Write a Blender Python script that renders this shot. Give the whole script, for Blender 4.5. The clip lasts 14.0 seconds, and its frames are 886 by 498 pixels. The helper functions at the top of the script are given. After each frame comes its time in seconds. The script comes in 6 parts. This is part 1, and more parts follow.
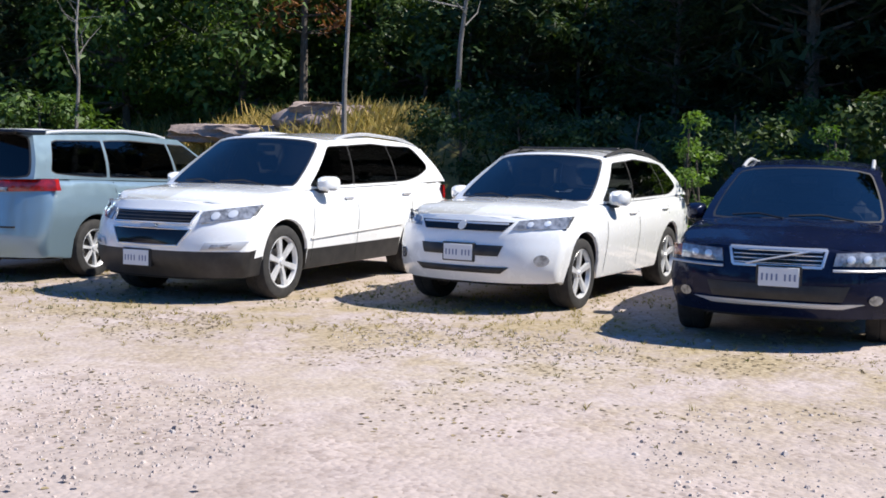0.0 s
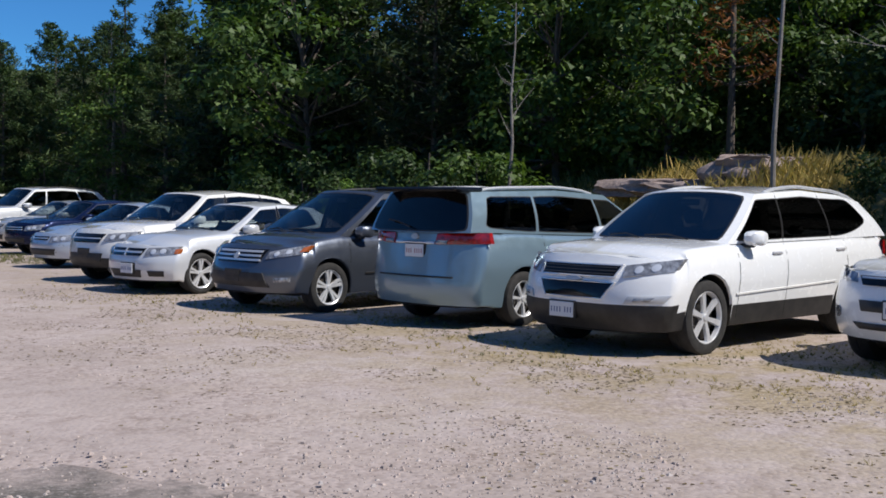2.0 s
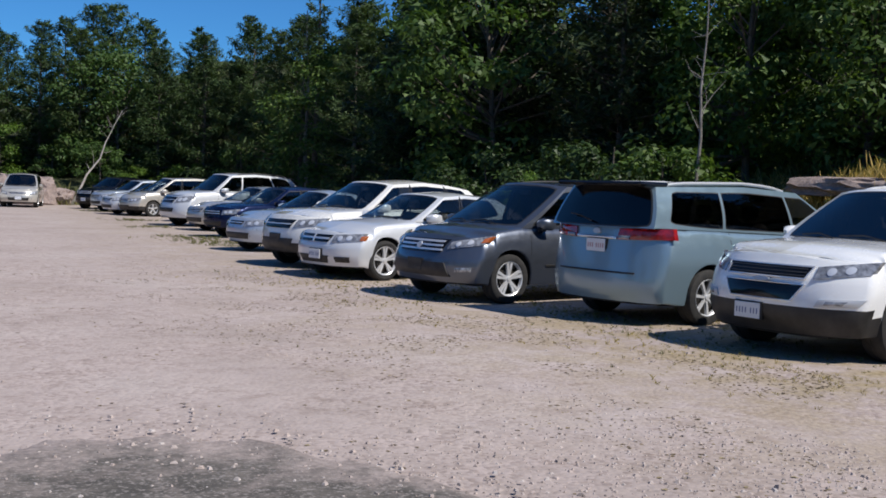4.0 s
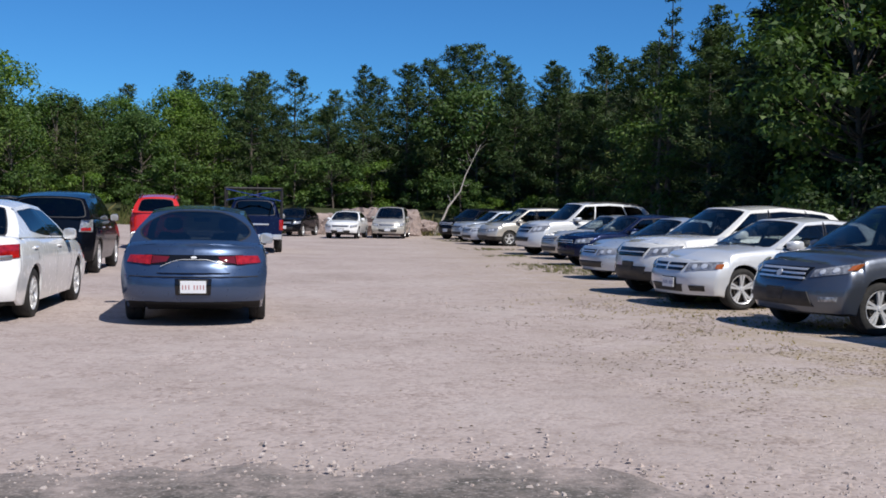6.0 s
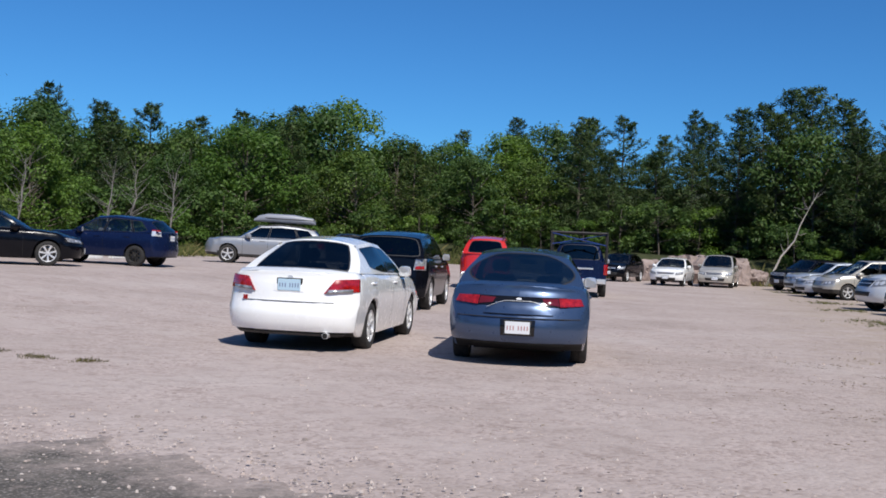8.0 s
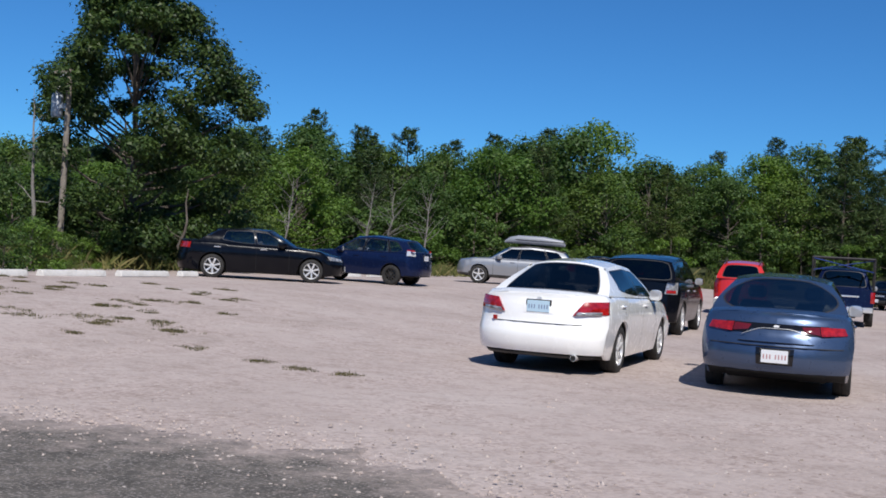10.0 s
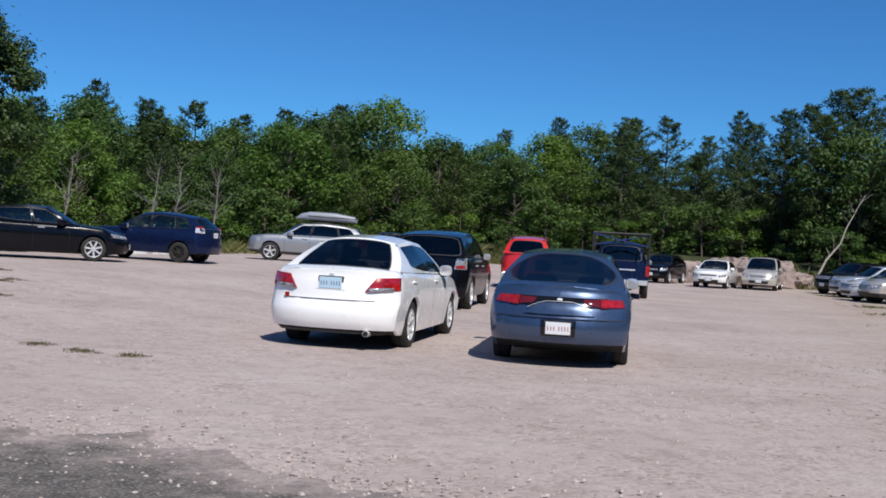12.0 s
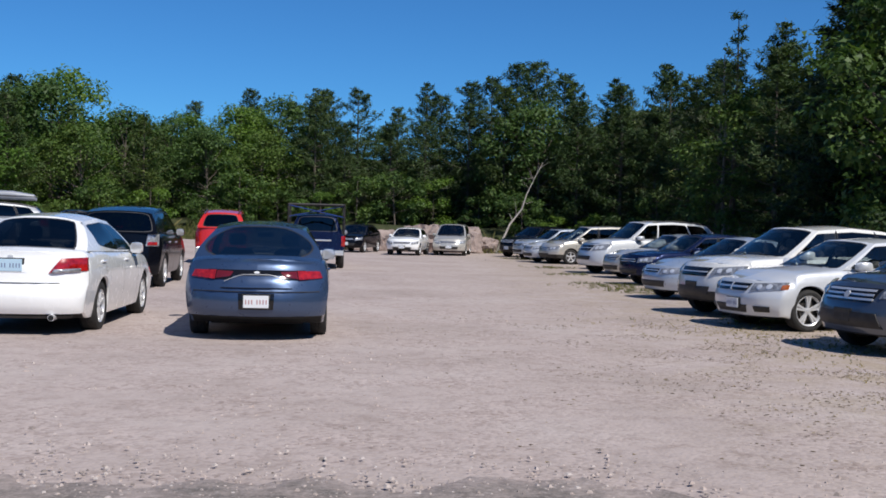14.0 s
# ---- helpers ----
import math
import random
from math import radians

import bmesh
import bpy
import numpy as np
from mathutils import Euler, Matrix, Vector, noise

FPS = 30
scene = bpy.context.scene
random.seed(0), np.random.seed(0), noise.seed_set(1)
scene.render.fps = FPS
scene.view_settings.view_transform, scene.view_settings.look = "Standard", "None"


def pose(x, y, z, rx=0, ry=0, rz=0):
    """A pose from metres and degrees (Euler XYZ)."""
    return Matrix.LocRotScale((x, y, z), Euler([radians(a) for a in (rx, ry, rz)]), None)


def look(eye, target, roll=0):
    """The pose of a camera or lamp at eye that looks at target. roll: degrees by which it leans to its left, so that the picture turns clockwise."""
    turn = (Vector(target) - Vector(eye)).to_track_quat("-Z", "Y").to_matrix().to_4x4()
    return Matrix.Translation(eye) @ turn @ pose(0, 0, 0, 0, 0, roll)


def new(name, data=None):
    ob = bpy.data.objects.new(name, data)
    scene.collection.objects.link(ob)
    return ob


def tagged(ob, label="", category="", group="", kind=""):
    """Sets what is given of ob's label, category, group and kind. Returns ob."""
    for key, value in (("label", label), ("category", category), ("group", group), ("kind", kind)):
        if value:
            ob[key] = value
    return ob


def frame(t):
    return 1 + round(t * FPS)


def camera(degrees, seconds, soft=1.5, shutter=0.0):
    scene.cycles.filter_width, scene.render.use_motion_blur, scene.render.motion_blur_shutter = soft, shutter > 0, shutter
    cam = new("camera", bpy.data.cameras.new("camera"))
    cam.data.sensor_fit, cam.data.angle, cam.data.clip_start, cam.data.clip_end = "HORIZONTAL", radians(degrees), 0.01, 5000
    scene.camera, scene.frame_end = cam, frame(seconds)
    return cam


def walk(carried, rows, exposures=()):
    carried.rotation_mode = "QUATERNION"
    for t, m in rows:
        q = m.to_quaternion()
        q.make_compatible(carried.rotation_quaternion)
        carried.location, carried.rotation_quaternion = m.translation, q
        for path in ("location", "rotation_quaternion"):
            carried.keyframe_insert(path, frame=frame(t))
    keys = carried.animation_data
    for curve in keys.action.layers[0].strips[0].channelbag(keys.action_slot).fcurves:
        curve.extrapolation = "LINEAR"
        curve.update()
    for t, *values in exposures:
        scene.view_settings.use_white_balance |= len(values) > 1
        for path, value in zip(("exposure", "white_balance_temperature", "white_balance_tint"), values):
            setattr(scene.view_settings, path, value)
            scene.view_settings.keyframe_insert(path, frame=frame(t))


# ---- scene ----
# the camera stands still at eye height and pans
cam = camera(44.0, 14.0, soft=1.7)
EYE = 1.48
PAN = [(0, -53.06, -4.81, -1.14), (0.5, -47.33, -3.90, -1.75), (1, -42.88, -3.75, -1.28), (1.5, -36.52, -3.74, -0.84),
       (2, -31.20, -2.34, -0.70), (2.2, -30.18, -2.38, -0.70), (4.3, -19.33, -2.91, -0.86), (4.5, -17.61, -2.72, 0.00),
       (5, -13.83, -2.37, -1.95), (5.5, -6.41, -2.10, 0.09), (6, -3.44, -1.96, -0.95), (6.5, 0.12, -1.75, -1.13),
       (7, 3.30, -1.36, -1.00), (7.5, 6.88, -0.70, -2.27), (8, 13.42, -0.14, -2.61), (8.5, 19.17, -0.37, -3.10),
       (8.7, 21.77, -0.02, -4.16), (10.8, 26.83, 0.26, -3.25), (11, 26.17, 0.16, -3.27), (11.5, 19.11, -0.03, -3.12),
       (12, 15.57, -0.28, -3.17), (12.5, 7.96, -0.65, -3.21), (13, 3.83, -0.25, -2.72), (13.5, 2.47, -0.55, -1.98),
       (14, -0.24, -1.12, -1.43)]
walk(cam, [(t, pose(0, 0, EYE, 90 + p, r, y)) for t, y, p, r in PAN],
     exposures=[(0, 0.75), (0.5, 0.47), (1, 0.28), (1.5, 0.17), (2.2, 0.06), (4.3, 0.05), (14, 0.0)])
SUN_AZ, SUN_EL = radians(-52.0), radians(50.0)   # azimuth from +x, counterclockwise
world = bpy.data.worlds.new("sky")
scene.world = world
world.use_nodes = True
sky = world.node_tree.nodes.new("ShaderNodeTexSky")
sky.sky_type, sky.sun_disc = "NISHITA", False
sky.sun_elevation, sky.sun_rotation = SUN_EL, radians(90) - SUN_AZ
sky.altitude, sky.air_density, sky.dust_density, sky.ozone_density = 1500, 1.0, 0.0, 6.0
back = world.node_tree.nodes["Background"]
tint = world.node_tree.nodes.new("ShaderNodeMix")
tint.data_type, tint.blend_type = "RGBA", "MULTIPLY"
tint.inputs[0].default_value, tint.inputs[7].default_value = 1.0, (0.41, 0.90, 1.27, 1)   # clear, dry northern air
world.node_tree.links.new(sky.outputs[0], tint.inputs[6])
world.node_tree.links.new(tint.outputs[2], back.inputs[0])
back.inputs[1].default_value = 0.082
sun = new("sun", bpy.data.lights.new("sun", "SUN"))
sun.data.energy, sun.data.angle, sun.data.color = 4.75, radians(0.5), (1.0, 0.95, 0.89)
sun.matrix_world = look((math.cos(SUN_AZ) * 50, math.sin(SUN_AZ) * 50, math.tan(SUN_EL) * 50), (0, 0, 0))
# ---- materials ----
def material(name, base=(0.5, 0.5, 0.5), rough=0.6, metal=0.0, coat=0.0, spec=0.5):
    m = bpy.data.materials.new(name)
    m.use_nodes = True
    p = m.node_tree.nodes["Principled BSDF"]
    p.inputs["Base Color"].default_value = (*base, 1)
    p.inputs["Roughness"].default_value = rough
    p.inputs["Metallic"].default_value = metal
    p.inputs["Coat Weight"].default_value = coat
    p.inputs["Coat Roughness"].default_value = 0.03
    p.inputs["Specular IOR Level"].default_value = spec
    return m


def node(m, kind, **values):
    n = m.node_tree.nodes.new(kind)
    for key, value in values.items():
        n.inputs[key].default_value = value
    return n


def wire(m, a, b):
    m.node_tree.links.new(a, b)


def coords(m):
    return node(m, "ShaderNodeTexCoord").outputs["Object"]


def noise_of(m, vec, scale, detail=4.0, rough=0.6):
    n = node(m, "ShaderNodeTexNoise", Scale=scale, Detail=detail, Roughness=rough)
    wire(m, vec, n.inputs["Vector"])
    return n.outputs["Fac"]


def ramp(m, fac, stops):
    r = node(m, "ShaderNodeValToRGB")
    els = r.color_ramp.elements
    while len(els) < len(stops):
        els.new(0.5)
    for e, (at, col) in zip(els, stops):
        e.position, e.color = at, (*col, 1)
    wire(m, fac, r.inputs["Fac"])
    return r.outputs["Color"]


def mixed(m, fac, a, b, how="MIX"):
    n = node(m, "ShaderNodeMix")
    n.data_type, n.blend_type = "RGBA", how
    for sock, value in ((n.inputs[0], fac), (n.inputs[6], a), (n.inputs[7], b)):
        if isinstance(value, bpy.types.NodeSocket):
            wire(m, value, sock)
        elif isinstance(value, float):
            sock.default_value = value
        else:
            sock.default_value = (*value, 1)
    return n.outputs[2]


def bump(m, height, strength, distance):
    b = node(m, "ShaderNodeBump", Strength=strength, Distance=distance)
    wire(m, height, b.inputs["Height"])
    wire(m, b.outputs["Normal"], m.node_tree.nodes["Principled BSDF"].inputs["Normal"])


def paint_bsdf(m, sock, what="Base Color"):
    wire(m, sock, m.node_tree.nodes["Principled BSDF"].inputs[what])


def car_paint(name, col, metal=0.0, rough=0.32):
    """Clear-coated paint with a thin film of road dust in blotches."""
    dark = max(col) < 0.1
    m = material(name, col, rough, metal, 0.3 if dark else 1.0, 0.12 if dark else 0.5)
    v = coords(m)
    dust = noise_of(m, v, 2.3, 5)
    dirt = ramp(m, dust, [(0.5, (0, 0, 0)), (0.9, (0.012,) * 3 if dark else (0.05,) * 3)])
    paint_bsdf(m, mixed(m, dirt, col, (0.36, 0.31, 0.27)))
    paint_bsdf(m, ramp(m, noise_of(m, v, 9, 3), [(0.3, (rough - 0.06,) * 3), (0.8, (rough + 0.08,) * 3)]), "Roughness")
    return m


def glass_mat(name, tint, gloss_rough=0.015, ior=1.5):
    m = bpy.data.materials.new(name)
    m.use_nodes = True
    nt = m.node_tree
    nt.nodes.remove(nt.nodes["Principled BSDF"])
    tr, gl = node(m, "ShaderNodeBsdfTransparent", Color=(*tint, 1)), node(m, "ShaderNodeBsdfGlossy", Roughness=gloss_rough)
    # thin pane: the same gloss from both sides
    f0 = ((ior - 1) / (ior + 1)) ** 2
    lw, mix = node(m, "ShaderNodeLayerWeight", Blend=0.5), node(m, "ShaderNodeMixShader")
    pw, fr = node(m, "ShaderNodeMath"), node(m, "ShaderNodeMath")
    pw.operation, fr.operation = "POWER", "MULTIPLY_ADD"
    wire(m, lw.outputs["Facing"], pw.inputs[0])
    pw.inputs[1].default_value = 5.0
    wire(m, pw.outputs[0], fr.inputs[0])
    fr.inputs[1].default_value, fr.inputs[2].default_value = 1 - f0, f0
    wire(m, fr.outputs[0], mix.inputs[0])
    wire(m, tr.outputs[0], mix.inputs[1])
    wire(m, gl.outputs[0], mix.inputs[2])
    wire(m, mix.outputs[0], nt.nodes["Material Output"].inputs[0])
    return m


GLASS = glass_mat("tinted_glass", (0.40, 0.45, 0.46), ior=2.0)
GLASS_DARK = glass_mat("privacy_glass", (0.04, 0.04, 0.042), ior=1.75)
GLASS_CLEAR = glass_mat("clear_glass", (0.74, 0.80, 0.80), ior=1.9)
RUBBER = material("tyre_rubber", (0.022, 0.021, 0.02), 0.85)
_v = coords(RUBBER)
paint_bsdf(RUBBER, ramp(RUBBER, noise_of(RUBBER, _v, 14, 4), [(0.35, (0.014, 0.014, 0.014)), (0.8, (0.04, 0.037, 0.034))]))
TRIM = material("black_plastic", (0.016, 0.016, 0.017), 0.5)
_v = coords(TRIM)
paint_bsdf(TRIM, ramp(TRIM, noise_of(TRIM, _v, 6, 5), [(0.3, (0.012, 0.012, 0.013)), (0.85, (0.05, 0.047, 0.043))]))
GLOSS_BLACK = material("gloss_black", (0.008, 0.008, 0.009), 0.12)
DARK = material("dark_void", (0.01, 0.01, 0.01), 0.9)
CABIN = material("cabin_cloth", (0.035, 0.034, 0.034), 0.85)
_v = coords(CABIN)
paint_bsdf(CABIN, ramp(CABIN, noise_of(CABIN, _v, 40, 3), [(0.3, (0.05, 0.05, 0.052)), (0.8, (0.11, 0.107, 0.104))]))
CABIN_TAN = material("cabin_tan", (0.15, 0.14, 0.125), 0.8)
CHROME = material("chrome", (0.78, 0.78, 0.78), 0.22, 0.6)
ALLOY = material("alloy", (0.62, 0.63, 0.64), 0.3, 0.35)
_v = coords(ALLOY)
paint_bsdf(ALLOY, ramp(ALLOY, noise_of(ALLOY, _v, 11, 4), [(0.3, (0.56, 0.56, 0.56)), (0.7, (0.74, 0.75, 0.76))]))
DISC = material("brake_iron", (0.12, 0.11, 0.10), 0.5, 0.8)
RED_LENS = material("red_lens", (0.42, 0.012, 0.012), 0.12, 0.0, 1.0)
_v = coords(RED_LENS)
paint_bsdf(RED_LENS, ramp(RED_LENS, noise_of(RED_LENS, _v, 18, 2), [(0.35, (0.20, 0.005, 0.006)), (0.7, (0.42, 0.014, 0.014))]))
AMBER = material("amber_lens", (0.40, 0.11, 0.03), 0.12, 0.0, 1.0)
REFLECTOR = material("lamp_reflector", (0.80, 0.82, 0.84), 0.15, 0.4, 1.0)
CLEAR_LENS = material("clear_lens", (0.2, 0.21, 0.23), 0.08, 0.3, 1.0)
_v = coords(CLEAR_LENS)
paint_bsdf(CLEAR_LENS, ramp(CLEAR_LENS, noise_of(CLEAR_LENS, _v, 16, 2), [(0.35, (0.15, 0.155, 0.165)), (0.65, (0.42, 0.435, 0.46))]))
PLATE = material("plate_white", (0.72, 0.74, 0.76), 0.35)
PLATE_BLUE = material("plate_pale_blue", (0.45, 0.62, 0.74), 0.35)
PLATE_INK = material("plate_ink", (0.17, 0.21, 0.34), 0.5)
PLATE_INK_RED = material("plate_ink_red", (0.42, 0.20, 0.21), 0.5)
# ---- building helpers ----
def part(name, verts, faces, mat, parent=None, label="", smooth=35):
    me = bpy.data.meshes.new(name)
    me.from_pydata([tuple(v) for v in verts], [], faces)
    me.materials.append(mat)
    if smooth:
        me.shade_smooth()
        me.set_sharp_from_angle(angle=radians(smooth))
    ob = new(name, me)
    if parent is not None:
        ob.parent = parent
    if label:
        ob["label"] = label
    return ob


def thing(name, m, label, category, group=""):
    ob = new(name)
    ob.empty_display_size = 0.2
    ob.matrix_basis = m
    return tagged(ob, label, category, group)


def join(*pieces):
    vs, fs = [], []
    for v, f in pieces:
        k = len(vs)
        vs += list(v)
        fs += [tuple(i + k for i in q) for q in f]
    return vs, fs


def block(x0, x1, y0, y1, z0, z1, b=0.01):
    """A box with bevelled edges."""
    cx, cy, cz = (x0 + x1) / 2, (y0 + y1) / 2, (z0 + z1) / 2
    hx, hy, hz = (x1 - x0) / 2, (y1 - y0) / 2, (z1 - z0) / 2
    b = min(b, hx * 0.9, hy * 0.9, hz * 0.9)
    vs, ix = [], {}
    for sx in (-1, 1):
        for sy in (-1, 1):
            for sz in (-1, 1):
                for a in range(3):
                    d = [hx - b, hy - b, hz - b]
                    d[a] += b
                    ix[sx, sy, sz, a] = len(vs)
                    vs.append((cx + sx * d[0], cy + sy * d[1], cz + sz * d[2]))
    fs = []
    for s in (-1, 1):
        fs.append((ix[s, -1, -1, 0], ix[s, 1, -1, 0], ix[s, 1, 1, 0], ix[s, -1, 1, 0])[::s])
        fs.append((ix[-1, s, -1, 1], ix[-1, s, 1, 1], ix[1, s, 1, 1], ix[1, s, -1, 1])[::s])
        fs.append((ix[-1, -1, s, 2], ix[1, -1, s, 2], ix[1, 1, s, 2], ix[-1, 1, s, 2])[::s])
        for t in (-1, 1):
            fs.append((ix[-1, s, t, 1], ix[1, s, t, 1], ix[1, s, t, 2], ix[-1, s, t, 2])[::-s * t])
            fs.append((ix[s, -1, t, 2], ix[s, 1, t, 2], ix[s, 1, t, 0], ix[s, -1, t, 0])[::s * t * -1])
            fs.append((ix[s, t, -1, 0], ix[s, t, 1, 0], ix[s, t, 1, 1], ix[s, t, -1, 1])[::-s * t])
            for u in (-1, 1):
                fs.append((ix[s, t, u, 0], ix[s, t, u, 1], ix[s, t, u, 2])[::s * t * u])
    return vs, fs


def tube(points, radii, n=8):
    """A tapered round tube along points."""
    pts = [Vector(p) for p in points]
    vs, fs = [], []
    for i, p in enumerate(pts):
        d = (pts[min(i + 1, len(pts) - 1)] - pts[max(i - 1, 0)]).normalized()
        a = d.orthogonal().normalized() if abs(d.z) > 0.9 else Vector((0, 0, 1)).cross(d).normalized()
        b = d.cross(a)
        r = radii[i] if hasattr(radii, "__len__") else radii
        for k in range(n):
            w = 2 * math.pi * k / n
            vs.append(p + a * (r * math.cos(w)) + b * (r * math.sin(w)))
    for i in range(len(pts) - 1):
        for k in range(n):
            fs.append((i * n + k, i * n + (k + 1) % n, (i + 1) * n + (k + 1) % n, (i + 1) * n + k))
    fs.append(tuple(range(n - 1, -1, -1)))
    fs.append(tuple(range(len(vs) - n, len(vs))))
    return vs, fs


def lathe(profile, n=36):
    """Turns (radius, y) pairs about the y axis."""
    vs = [(r * math.cos(2 * math.pi * k / n), y, r * math.sin(2 * math.pi * k / n)) for r, y in profile for k in range(n)]
    fs = [(i * n + k, i * n + (k + 1) % n, (i + 1) * n + (k + 1) % n, (i + 1) * n + k) for i in range(len(profile) - 1) for k in range(n)]
    return vs, fs


def grid_faces(rows, cols, start=0, flip=False):
    fs = []
    for i in range(rows - 1):
        for j in range(cols - 1):
            q = (start + i * cols + j, start + i * cols + j + 1, start + (i + 1) * cols + j + 1, start + (i + 1) * cols + j)
            fs.append(q[::-1] if flip else q)
    return fs


def smoothstep(a, b, x):
    t = min(1.0, max(0.0, (x - a) / (b - a)))
    return t * t * (3 - 2 * t)


def rise(x, y):
    """Height of the ground: flat lot, a low rise on one side, a bank and a wooded hill on the other, banks at the far end."""
    h = 0.48 * smoothstep(5.7, 18, -x)
    edge = 14.0 - 0.045 * max(0.0, y - 14) + 0.4 * math.sin(y * 0.35)
    h += 2.2 * smoothstep(edge, edge + 4.5, x) + 4.0 * smoothstep(edge + 7, edge + 32, x)
    h += 1.6 * smoothstep(67, 76, y) * smoothstep(-45, -5, x)
    # added rise behind the far trees that blocks sky between the trunks
    h += 4.5 * smoothstep(78, 98, math.hypot(x, y)) * smoothstep(0, 20, y)
    return h


# ---- cars ----
def wheel_parts(car, x, y, side, c):
    """One wheel: a dark hub disc with the tyre and the alloy rim on it."""
    R, w, rr = c["R"], c["tw"], c["R"] * c.get("rim", 0.66)
    hub = part("wheel", *lathe([(0.001, 0.05), (rr * 0.6, 0.05), (rr * 0.62, 0.03), (rr * 0.95, 0.02), (rr * 0.95, -w / 2 + 0.02), (0.001, -w / 2 + 0.02)], 24), DISC, car)
    hub.matrix_basis = pose(x, y, R, 0, c.get("spin", 0), 0) @ Matrix.Diagonal((1, side, 1, 1))
    h = w / 2
    part("tyre", *lathe([(rr, h - 0.015), (rr + 0.012, h), (R * 0.86, h + 0.008), (R * 0.95, h - 0.006), (R * 0.985, h - 0.03), (R, h - 0.055), (R, 0.01), (R - 0.006, 0.004),
                         (R - 0.006, -0.004), (R, -0.01), (R, -h + 0.055), (R * 0.96, -h + 0.01), (rr, -h + 0.01)], 40), RUBBER, hub)
    pieces = [lathe([(rr * 0.90, h - 0.05), (rr * 0.95, h - 0.012), (rr, h - 0.004), (rr + 0.006, h - 0.012)], 40),
              lathe([(0.001, h - 0.018), (rr * 0.12, h - 0.018), (rr * 0.15, h - 0.028), (rr * 0.24, h - 0.03), (rr * 0.26, h - 0.07)], 20)]
    n, sw, split = c.get("spokes", (5, 0.2, 0))
    for k in range(n):
        a0 = 2 * math.pi * k / n + 0.3
        for off in ((-split, split) if split else (0,)):
            ca, sa = math.cos(a0 + off), math.sin(a0 + off)
            vs = []
            for q, depth, wid in ((0.18, 0.028, 0.75), (0.5, 0.018, 0.85), (0.8, 0.014, 1.0), (0.97, 0.012, 1.15)):
                r, hw = rr * q, rr * sw * wid / 2 * (0.55 if split else 1)
                for t, d in ((-hw, depth + 0.03), (-hw * 0.8, depth), (hw * 0.8, depth), (hw, depth + 0.03)):
                    vs.append((r * ca - t * sa, h - d, r * sa + t * ca))
            pieces.append((vs, grid_faces(4, 4)))
    part("rim", *join(*pieces), c.get("rim_mat", ALLOY), hub, c.get("rim_label", ""))


